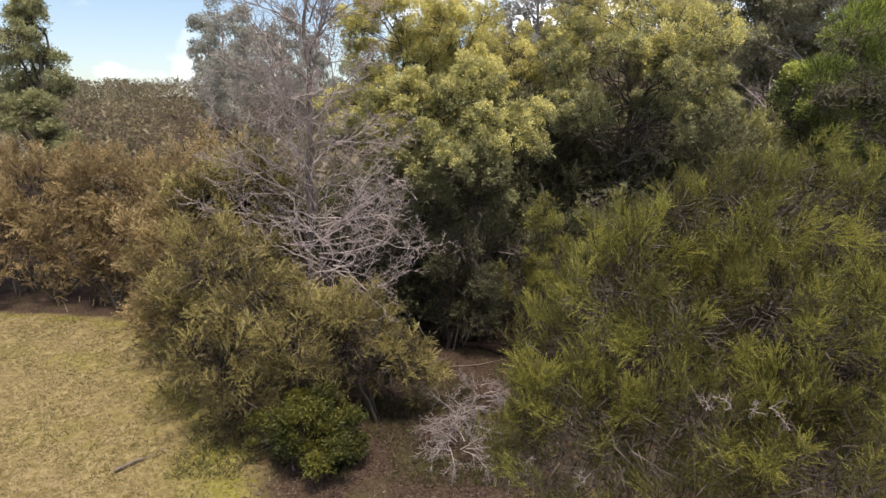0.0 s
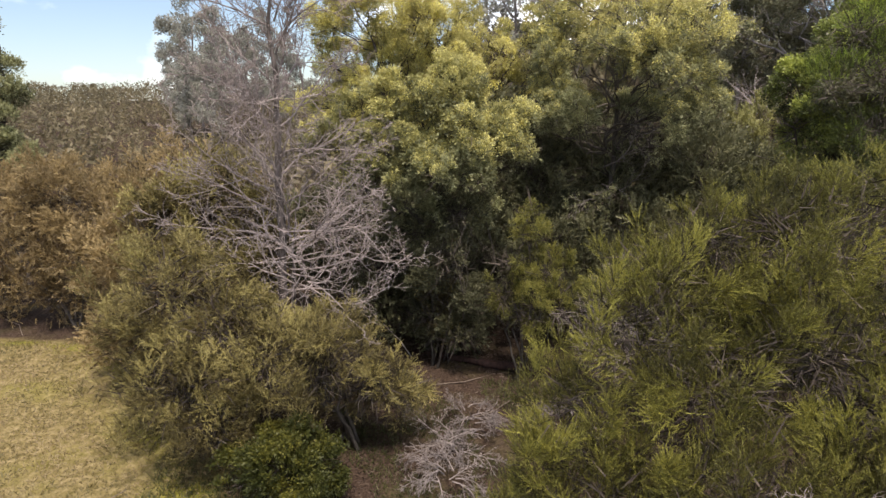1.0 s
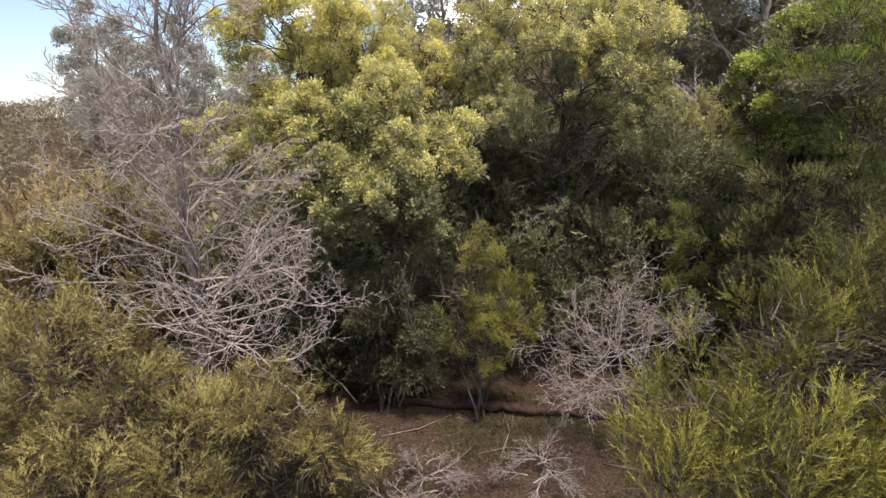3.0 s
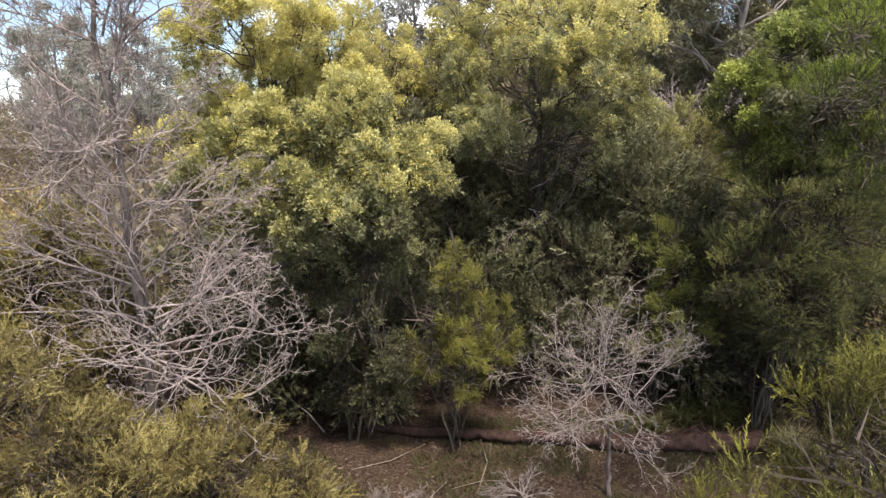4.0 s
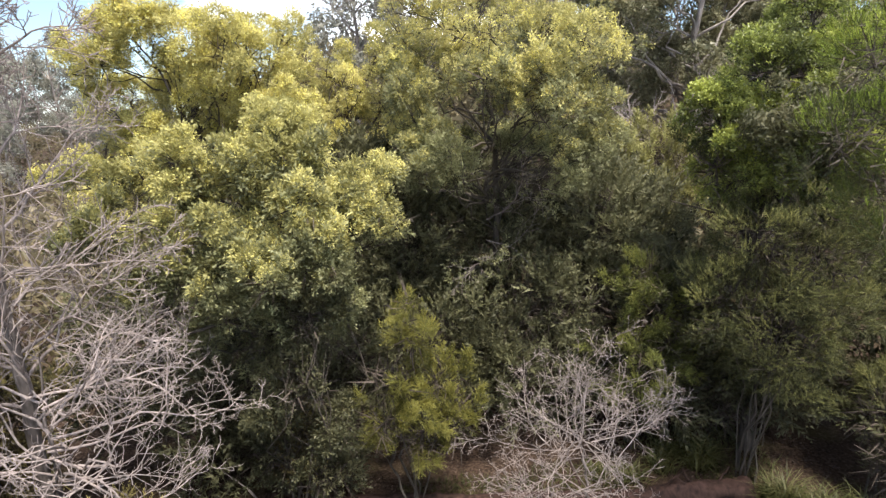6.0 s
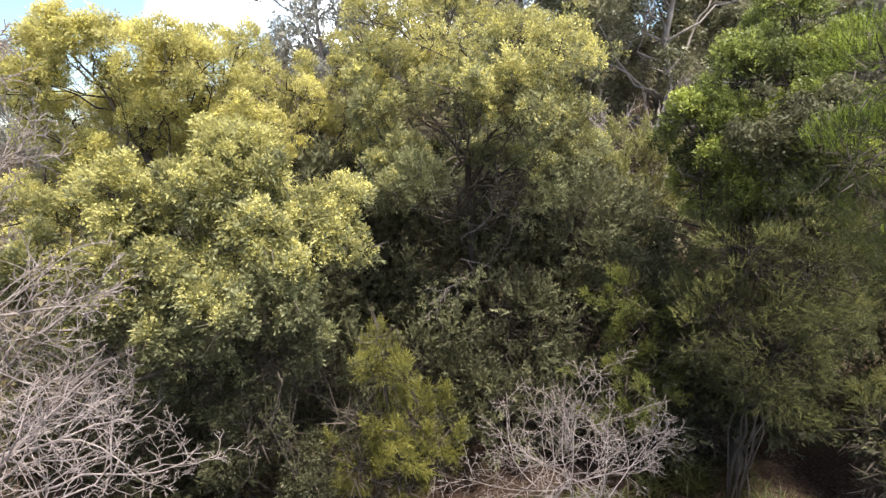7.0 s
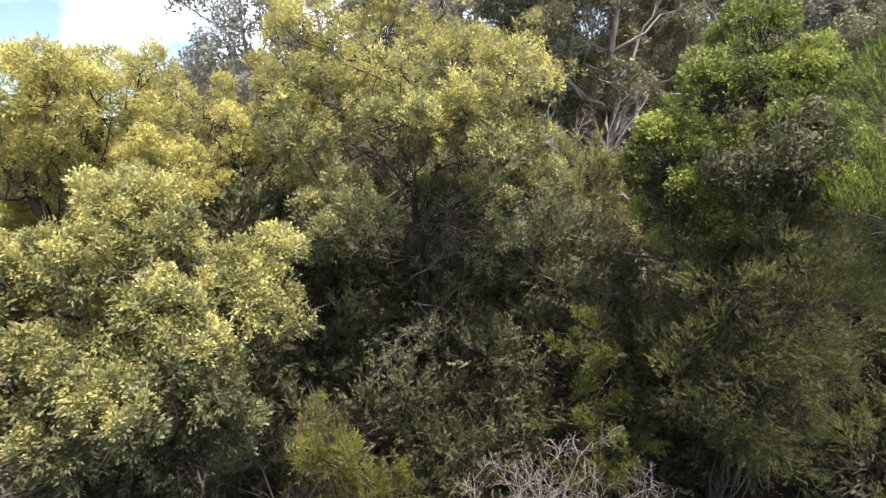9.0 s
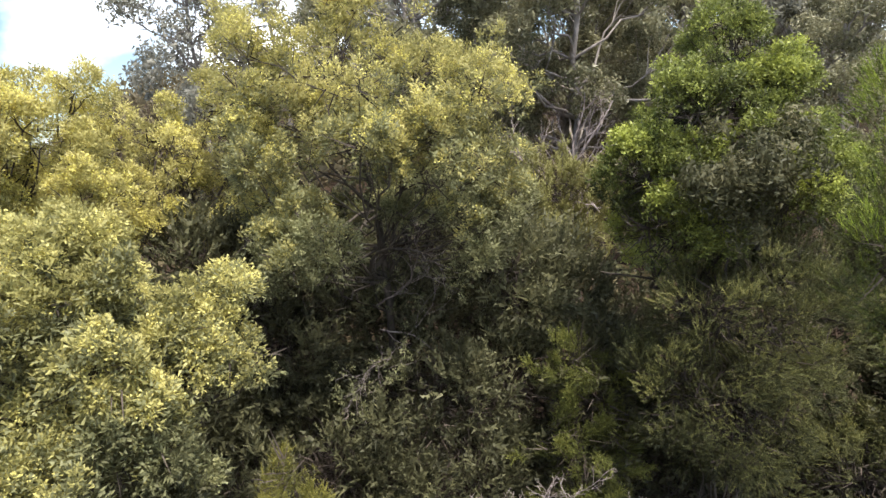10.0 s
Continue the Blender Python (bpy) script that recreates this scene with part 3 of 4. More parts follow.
plant("round_bush", "dense dark green rounded bush on the litter", "bush", (-1.72, 8.4, 0), [(-1.72, 8.4, 0.72, 0.58), (-1.32, 8.5, 0.6, 0.45), (-2.12, 8.45, 0.6, 0.45)],
      [("foliage", M_BUSH, GLOSSY, 3600, 0.13, dict(up=0.5, gaps=0.25, rough=0.3, pad=0.17, cover=3.0))], 8, 4, 0.02, 800)
burgan("bright yellow-green young burgan shrub behind the log", (2.55, 12.2, 0), [(2.5, 12.05, 3.75, 0.26), (2.5, 12.0, 3.25, 0.38), (2.25, 11.95, 2.65, 0.45), (2.9, 11.95, 2.55, 0.45), (2.05, 11.9, 2.0, 0.45), (3.1, 11.9, 1.9, 0.48), (2.55, 11.85, 1.6, 0.45)], 9, M_BRIGHT, 5000, 0.13, twigs=900, stems=5, stem_r=0.02, pad=0.17, plume=2.4, slim=0.8, gaps=0.45, cover=2.0, rough=0.4, stem_mat=M_BARK)
burgan("small olive burgan shrub in the shade", (0.75, 12.8, 0), [(0.75, 12.8, 1.8, 0.5), (0.7, 12.9, 1.2, 0.55)], 10, M_OLIVE, 900, 0.26, twigs=400, stems=3, stem_mat=M_BARK)
burgan("green burgan shrub with yellowish tips", (6.7, 12.7, 0), [(6.7, 12.7, 3.5, 0.5), (6.9, 12.6, 2.8, 0.7), (6.5, 12.4, 2.2, 0.65), (7.2, 12.5, 2.1, 0.6), (6.2, 12.2, 1.7, 0.5)], 11, M_RMID, 5200, 0.14, twigs=900, stems=4, stem_r=0.02, pad=0.18, plume=2.2, slim=0.8, gaps=0.35, cover=2.2, rough=0.4, stem_mat=M_BARK)
burgan("large dark olive burgan bush with drooping sprays", (8.2, 11.3, 0), [(8.0, 11.4, 4.15, 0.95), (7.45, 11.5, 3.3, 0.85), (8.6, 11.0, 3.95, 0.95), (8.1, 11.1, 2.9, 1.0), (9.0, 11.2, 3.0, 0.9), (8.4, 11.5, 2.3, 0.8), (7.6, 11.2, 4.5, 0.55), (8.7, 11.1, 4.6, 0.6), (9.4, 11.2, 4.2, 0.6)], 12, M_RBUSH, 12500, 0.145, up=0.3, twigs=1800, stem_r=0.02, pad=0.22, gaps=0.2, cover=2.8, plume=0.0, comb=0.6, flat=0.7, stem_mat=M_BARK)
burgan("low olive burgan bush under the bank", (9.9, 10.4, 0), [(9.9, 10.4, 1.5, 0.75), (10.5, 10.7, 1.6, 0.8), (9.7, 10.0, 0.9, 0.6)], 13, M_RBUSH, 3200, 0.18, stem_r=0.02, stem_mat=M_BARK)
burgan("hazy straw-olive burgan thicket on the bank", (10.0, 17.6, 0.6), [(9.1, 17.5, 4.5, 0.75), (9.9, 17.7, 4.75, 0.75), (10.8, 17.8, 4.6, 0.75), (11.6, 17.8, 4.2, 0.75), (9.5, 17.2, 3.6, 0.9), (10.6, 17.3, 3.5, 0.95), (8.7, 16.9, 3.0, 0.8)], 14, M_HAZE, 4200, 0.26, NEEDLE_FAR, comb=1.2, rise=1.2, slim=0.7, pad=0.3)

# duller M_DARK leaves put the shade at the bank's foot into the colour
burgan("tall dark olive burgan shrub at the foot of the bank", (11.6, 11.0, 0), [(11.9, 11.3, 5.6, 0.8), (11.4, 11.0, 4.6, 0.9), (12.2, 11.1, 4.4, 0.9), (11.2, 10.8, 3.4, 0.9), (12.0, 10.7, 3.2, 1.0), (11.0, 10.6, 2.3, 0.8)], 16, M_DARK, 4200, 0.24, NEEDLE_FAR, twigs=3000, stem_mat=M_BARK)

# ---- shaded understorey ----
UNDER = [((0.0, 14.5, 0), [(0.0, 14.4, 1.6, 1.1), (-0.6, 13.8, 1.0, 0.8), (0.6, 14.0, 1.1, 0.8)]), ((1.8, 14.4, 0), [(1.8, 14.3, 1.7, 1.15), (1.4, 13.7, 0.9, 0.7), (1.2, 13.2, 1.2, 0.7), (0.4, 13.3, 1.0, 0.7)]),
         ((3.6, 14.2, 0), [(3.6, 14.2, 1.9, 1.15), (3.5, 13.6, 1.2, 0.8)]), ((5.3, 13.9, 0), [(5.3, 14.2, 2.4, 1.1), (5.6, 13.6, 1.4, 0.9), (4.6, 13.7, 1.6, 0.9)]), ((6.6, 14.2, 0), [(6.6, 14.2, 2.3, 1.1), (6.4, 13.5, 1.2, 0.8)])]
for k, (b, lobes) in enumerate(UNDER):
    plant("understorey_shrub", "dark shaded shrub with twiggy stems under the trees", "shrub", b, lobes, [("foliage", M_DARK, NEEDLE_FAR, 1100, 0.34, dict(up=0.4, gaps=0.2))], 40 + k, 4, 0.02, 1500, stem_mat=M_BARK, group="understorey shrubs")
plant("acacia_shrub", "grey-green broad-leaved acacia shrub in the shade", "shrub", (0.9, 12.9, 0), ragged([(1.3, 12.5, 3.5, 0.5), (0.7, 12.5, 3.1, 0.5), (1.1, 12.3, 2.6, 0.5), (0.4, 12.5, 2.2, 0.4), (1.6, 12.5, 1.9, 0.45), (0.7, 12.6, 1.5, 0.45), (1.2, 12.6, 1.0, 0.45)], 51, 3, 0.6, 0.8),
      [("foliage", M_GREY, PUFF, 1900, 0.17, dict(up=0.3, gaps=0.6, pad=0.2, cover=1.4))], 50, 4, 0.016, 900, stem_mat=M_BARK)


# ---- trees ----
def wattle(label, base, trunk_top, lobes, seed, leaves, blooms, bloom_from, r0=0.13, patch=-0.4, low=0.5, lift=0.0, tip=None, bloom=None):
    # upper leaves yellower beside the blossom, with lit tops also painted into their colour
    crown = dict(up=0.7, gaps=0.55, rough=0.4, pad=0.16, cover=1.9, flat=1.0)
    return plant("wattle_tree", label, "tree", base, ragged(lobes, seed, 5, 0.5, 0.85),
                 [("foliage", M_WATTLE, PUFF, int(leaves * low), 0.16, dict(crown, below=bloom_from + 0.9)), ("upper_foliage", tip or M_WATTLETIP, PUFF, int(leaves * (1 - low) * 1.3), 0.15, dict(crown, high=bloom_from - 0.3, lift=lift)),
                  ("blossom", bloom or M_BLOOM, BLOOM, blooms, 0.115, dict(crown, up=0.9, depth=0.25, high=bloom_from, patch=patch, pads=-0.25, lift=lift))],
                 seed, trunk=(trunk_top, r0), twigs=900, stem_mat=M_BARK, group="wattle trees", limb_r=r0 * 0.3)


wattle("wattle tree in pale yellow blossom with grey-green lower sprays", (0.6, 13.4, 0), (0.6, 13.1, 5.2),
       [(0.1, 12.6, 5.6, 0.55), (0.8, 12.7, 5.7, 0.55), (1.5, 12.6, 5.55, 0.55), (2.1, 12.8, 5.3, 0.5), (-0.6, 12.8, 5.35, 0.6), (-1.3, 13.0, 5.15, 0.55), (0.6, 12.1, 5.2, 0.5), (1.4, 12.2, 5.15, 0.5), (-0.1, 12.2, 4.95, 0.45), (1.0, 13.2, 5.95, 0.6), (2.2, 12.5, 4.85, 0.4),
        (0.7, 12.0, 4.5, 0.4), (1.4, 12.2, 4.4, 0.4), (0.0, 12.3, 4.1, 0.45), (-0.7, 12.6, 4.3, 0.45), (0.8, 12.8, 3.5, 0.4), (1.5, 12.8, 3.6, 0.35), (0.4, 13.0, 2.7, 0.4), (-0.4, 12.9, 3.4, 0.45)],
       60, 24000, 12000, 5.0, patch=-0.9, low=0.5, tip=M_PALETIP, bloom=M_PALEBLOOM)
wattle("tall wattle tree covered in yellow blossom", (-0.5, 16.6, 0), (-0.4, 16.5, 7.2),
       [(-0.9, 16.6, 7.1, 1.0), (0.2, 16.2, 7.4, 0.95), (-0.4, 16.2, 6.0, 1.05), (-1.7, 16.5, 6.0, 0.9), (0.8, 16.0, 6.2, 0.9), (-0.9, 16.2, 4.9, 1.0), (0.4, 15.7, 5.0, 0.9), (-2.0, 16.6, 7.0, 0.75), (0.9, 16.0, 7.2, 0.7), (-2.0, 16.4, 4.9, 0.9)], 61, 14000, 15000, 3.5, patch=-1.1, low=0.2, lift=0.14)
wattle("slender wattle tree in open yellow blossom", (2.3, 17.4, 0.3), (2.3, 17.4, 6.4), [(1.8, 17.6, 6.8, 0.7), (2.9, 17.2, 6.7, 0.75), (2.3, 17.2, 5.7, 0.9), (3.1, 16.9, 5.6, 0.8), (1.5, 17.2, 5.8, 0.8)], 62, 4200, 4600, 3.9, 0.1, -0.8, 0.25, 0.1)
wattle_dark = wattle("dark-trunked wattle tree with blossom on its crown", (4.75, 15.0, 0), (4.7, 14.9, 6.6),
       [(3.4, 15.0, 6.8, 0.95), (4.2, 15.3, 7.8, 0.9), (5.2, 14.7, 7.6, 0.9), (6.1, 14.4, 7.0, 0.9), (4.6, 13.9, 6.8, 0.9), (5.8, 13.9, 6.3, 0.7), (6.3, 13.9, 5.7, 0.45), (3.3, 14.4, 6.2, 0.55), (4.8, 15.5, 8.3, 0.55), (3.6, 15.4, 7.8, 0.7), (4.2, 13.2, 7.0, 0.6), (5.2, 13.1, 7.0, 0.55), (3.5, 15.4, 5.5, 0.55), (5.7, 15.3, 5.5, 0.6), (4.6, 15.9, 5.4, 0.6), (3.5, 13.9, 5.4, 0.4), (3.0, 14.3, 5.5, 0.4), (5.7, 13.6, 5.3, 0.4), (5.3, 14.5, 5.6, 0.35), (3.8, 14.9, 5.6, 0.4)],
       63, 17000, 7500, 6.3, 0.09, -0.3, 0.6)
plant("evergreen_tree", "glossy bright green evergreen tree with a pointed crown", "tree", (8.8, 12.1, 0), [(9.0, 12.2, 7.75, 0.4), (8.95, 12.2, 7.35, 0.55), (8.75, 12.1, 6.7, 0.75), (8.3, 12.2, 5.8, 0.85), (9.2, 11.8, 5.9, 1.05), (9.8, 11.6, 5.5, 0.7), (8.4, 12.3, 5.1, 0.8), (7.5, 12.1, 6.0, 0.5), (7.4, 12.0, 5.4, 0.55), (8.1, 11.9, 6.7, 0.55), (9.45, 11.8, 6.9, 0.45), (7.9, 11.8, 5.7, 0.55), (8.9, 11.7, 6.3, 0.65), (10.0, 11.7, 6.1, 0.5)],
      [("foliage", M_GREEN, GLOSSY, 16000, 0.12, dict(up=0.6, gaps=0.25, rough=0.25, pad=0.24, cover=2.4))], 70, trunk=((8.8, 12.1, 7.0), 0.13), twigs=2500, stem_mat=M_BARK)
plant("gum_sapling", "grey-green hanging gum foliage in front of the evergreen", "tree", (8.2, 11.6, 0), [(7.9, 11.1, 6.35, 0.38), (8.5, 11.0, 6.15, 0.4), (7.6, 11.2, 5.8, 0.35), (8.9, 11.0, 5.8, 0.4), (8.2, 11.1, 5.6, 0.4)],
      [("foliage", M_GREY, GUM, 1100, 0.18, dict(up=-0.4, gaps=0.3, pad=0.2, cover=1.8))], 73, trunk=((8.2, 11.3, 6.2), 0.03), stem_mat=M_BARK, limb_r=0.01)
# painted sunlight: sprays above about 6.6 m get the brighter leaf colour
plant("feathery_tree", "dark green feathery tree with fine drooping leaves", "tree", (8.3, 8.8, 0), [(5.45, 8.0, 6.95, 0.36), (5.40, 8.1, 6.3, 0.36), (6.00, 8.3, 7.15, 0.48), (5.95, 8.2, 6.45, 0.48), (6.00, 8.1, 5.8, 0.42), (6.60, 8.5, 7.5, 0.6), (6.70, 8.4, 6.7, 0.6), (6.70, 8.2, 5.8, 0.6), (7.50, 8.7, 7.3, 0.75), (7.70, 8.6, 6.2, 0.8), (7.70, 8.4, 5.2, 0.8)],
      [("foliage", M_FEATHER, NEEDLE_FINE, 9500, 0.1, dict(up=1.0, gaps=0.0, rough=0.25, pad=0.22)), ("painted_lit_foliage", M_FEATHERLIT, NEEDLE_FINE, 6500, 0.09, dict(up=1.0, gaps=0.0, rough=0.25, pad=0.22, high=6.6, depth=0.15))], 71, trunk=((7.6, 8.7, 6.9), 0.08), twigs=3600, stem_mat=M_BARK, twig=0.06, limb_r=0.008)
plant("blackwood_tree", "dark green blackwood tree beyond the shrubs", "tree", (-13.4, 21.6, -0.3), ragged([(-13.6, 21.8, 7.2, 0.6), (-13.7, 21.6, 6.4, 0.9), (-13.7, 21.5, 5.5, 1.15), (-13.2, 21.5, 4.6, 1.0), (-14.4, 21.5, 4.5, 1.2), (-13.6, 21.3, 3.6, 1.2)], 72, 2),
      [("foliage", M_WATTLE, PUFF, 6000, 0.24, dict(up=0.5, gaps=0.5, rough=0.25, pad=0.27, cover=2.0, lift=0.1))], 72, trunk=((-13.4, 21.6, 6.3), 0.16), twigs=1500, stem_mat=M_BARK)


# ---- bare trees ----
def bare_tree(name, label, base, trunk_path, trunk_r, limbs, seed, mat, kids, spread=0.7, droop=(0.0, 0.03, 0.03, 0.03, 0.03), shrink=0.58, curl=0.1, category="tree", clear=0.0, thin=0.0042):
    r = np.random.default_rng(seed)
    thing = tagged(new(name), label, category)
    thing.location = base
    b = np.array(base, float)
    if trunk_path:
        P = np.array(trunk_path, float) - b
        s = np.linspace(0, len(P) - 1, 24)
        P = np.stack([np.interp(s, np.arange(len(P)), P[:, k]) for k in range(3)], 1)
        P += r.normal(size=P.shape) * 0.018
        R = np.linspace(trunk_r, trunk_r * 0.12, 24)
        R[0] *= 1.4
        v, t = tubes([P], [R], 10)
        mesh_object("trunk", v, t, M_DEADTRUNK, thing, smooth=True)
    for a, d, ln, rad in limbs:
        lv = bare_branches([(np.array(a, float) - b, d, ln, rad)], r, len(kids), spread, droop, shrink, kids, curl, thin, clear)
        v, t = joined([tubes(Pk, Rk, 7 if k == 0 else 5 if k == 1 else 3) for k, (Pk, Rk) in enumerate(lv)])
        v[:, 2] = np.maximum(v[:, 2], 0.02 - b[2])
        mesh_object("branch", v, t, mat, thing, smooth=True)
    return thing


TRUNK = [(-2.45, 12.1, -0.1), (-2.4, 11.9, 1.5), (-2.25, 11.75, 3.2), (-2.25, 11.7, 4.7), (-2.15, 11.65, 6.1), (-2.2, 11.6, 7.2), (-2.1, 11.6, 8.3)]
limbs = []
for k in range(30):
    z = 3.0 + 5.2 * k / 29
    az = k * 2.4 + 0.5
    x, y = np.interp(z, [3.2, 4.7, 6.1, 8.3], [-2.25, -2.25, -2.15, -2.1]), np.interp(z, [3.2, 8.3], [11.75, 11.6])
    limbs.append(((x, y, z), (math.cos(az), math.sin(az) * 0.8, 0.55 + 0.12 * (z - 3.0)), 2.25 - 0.17 * (z - 3.0), 0.025 - 0.0003 * k))
limbs += [((-2.3, 11.7, 4.2), (-1.0, -0.2, 0.3), 2.2, 0.017)]
bare_tree("dead_tree", "tall dead grey leafless tree with dense fine twigs", TRUNK[0], TRUNK, 0.11, limbs, 81, M_DEAD, (8, 6, 4, 0), 0.75, (0.02, 0.04, 0.06, 0.05), 0.54, 0.15, clear=0.12, thin=0.0062)
low, r = [], np.random.default_rng(82)
for k in range(17):
    u = k / 16
    az = radians(-100 + 120 * ((k * 7) % 17) / 16) if k % 5 else radians(-150 - 40 * u)
    low.append(((-1.95 + 0.1 * r.normal(), 11.4, 2.2 + 1.3 * u), (math.cos(az), math.sin(az), r.uniform(-0.25, 0.85)), r.uniform(1.9, 2.6), 0.018))
bare_tree("dead_tree", "low dead grey tree with curling pale drooping sprays", (-2.2, 11.5, 0), [(-2.2, 11.5, -0.1), (-2.1, 11.5, 1.5), (-2.0, 11.45, 3.0), (-1.9, 11.4, 4.0)], 0.06, low, 82, M_DEADPALE, (7, 5, 4, 0), 0.85, (-0.04, 0.02, 0.09, 0.05), 0.5, 0.24, clear=0.25, thin=0.0042)
stems = []
for k in range(24):
    az, el = k * 2.4, radians(-30 + 100 * ((k * 11) % 24) / 23)
    stems.append(((4.45 + 0.3 * r.normal(), 10.35 + 0.25 * r.normal(), 1.1 + 1.3 * r.uniform()), (math.cos(az) * math.cos(el) - 0.15, math.sin(az) * math.cos(el) * 0.85, math.sin(el)), r.uniform(1.2, 1.7), 0.0085))
bare_tree("bare_bush", "leafless pale grey bush with a dense tangle of twigs", (4.6, 10.4, 0), [(4.65, 10.4, -0.1), (4.6, 10.4, 0.8), (4.5, 10.35, 1.5), (4.35, 10.35, 2.4)], 0.045, stems, 83, M_DEAD, (7, 5, 3, 0), 0.75, (0.0, 0.0, 0.0, 0.0), 0.52, 0.13, "bush", 0.25, 0.0034)


def brush_heap(label, x, y, reach, seed):
    """Cut brush: arching limbs that fan out and droop to the ground."""
    r = np.random.default_rng(seed)
    sticks = [((x + 0.12 * r.normal(), y + 0.12 * r.normal(), 0.2 + 0.25 * r.uniform()), (math.cos(a), math.sin(a), 0.25), reach * r.uniform(0.7, 1.1), 0.012) for a in np.arange(10) * 2.4]
    bare_tree("dead_brush", label, (x, y, 0), None, 0, sticks, seed, M_BRUSH, (8, 6, 4, 0), 0.6, (-0.07, -0.04, -0.02, 0.0), 0.5, 0.1, "brushwood", 0.1, 0.0032)


brush_heap("heap of grey dead brushwood on the litter", 0.8, 9.5, 0.75, 84)
brush_heap("fan of drooping grey dead twigs on the litter", 0.75, 8.7, 0.7, 85)
brush_heap("grey twiggy dead brush beside the trail", 1.3, 10.2, 0.7, 87)
brush_heap("grey dead brush below the bare bush", 3.1, 10.2, 0.75, 89)

boughs = [((11.9, 18.9, 4.0), (-0.9, -0.2, 0.6), 2.8, 0.06), ((11.9, 18.9, 4.3), (-1.0, 0.1, 0.35), 2.6, 0.055), ((11.9, 18.9, 3.6), (-0.8, -0.4, 0.9), 2.6, 0.05), ((11.9, 18.9, 4.6), (-0.3, -0.3, 1.0), 2.2, 0.05), ((11.9, 18.9, 4.8), (0.5, 0.2, 0.8), 2.0, 0.04)]
bare_tree("dead_tree", "pale dead gum with bare forking boughs on the bank", (12.0, 18.9, float(height(12.0, 18.9))), [(12.0, 18.9, float(height(12.0, 18.9)) - 0.2), (11.95, 18.9, 3.0), (11.9, 18.9, 5.0)], 0.11, boughs, 86, M_DEADPALE, (6, 4, 3, 2, 0), 0.6, (0.0, 0.02, 0.0, 0.0, 0.0), 0.55, 0.12)

# bare lower limbs of the dark-trunked wattle
r = np.random.default_rng(88)
for a, d, ln, rad in [((4.72, 14.95, 3.4), (-0.6, -1.0, 0.0), 1.5, 0.016), ((4.72, 14.95, 3.7), (0.7, -1.0, 0.0), 1.7, 0.016), ((4.72, 14.95, 4.1), (1.0, -0.6, 0.1), 1.6, 0.018), ((4.72, 14.95, 4.6), (-0.9, -0.5, 0.8), 1.9, 0.035), ((4.72, 14.95, 4.7), (0.8, -0.3, 0.7), 2.0, 0.035)]:
    lv = bare_branches([(np.array(a) - np.array(wattle_dark.location), d, ln, rad)], r, 4, 0.6, (-0.03, -0.03, 0.0, 0.0), 0.6, (5, 4, 2, 0), 0.22)
    v, t = joined([tubes(Pk, Rk, 6 if k == 0 else 4) for k, (Pk, Rk) in enumerate(lv)])
    mesh_object("bare_limb", v, t, M_BRUSH if rad < 0.02 else M_BARK, wattle_dark, smooth=True)
    if rad < 0.02:
        ends = lv[2][0][:, -1]
        ends = ends[waves(ends, 0.5, 880) > 0.0]
        feet = np.repeat(ends, 4, 0) + r.normal(size=(4 * len(ends), 3)) * 0.06
        v, t, ti = scatter_sprays(feet, r.normal(size=feet.shape) + (0, 0, 0.6), r.uniform(0.1, 0.18, len(feet)), r.uniform(0.3, 0.8, len(feet)), PUFF, r)
        tagged(mesh_object("leaf_tuft", v, t, M_WATTLE, wattle_dark, ti), kind="stuff")

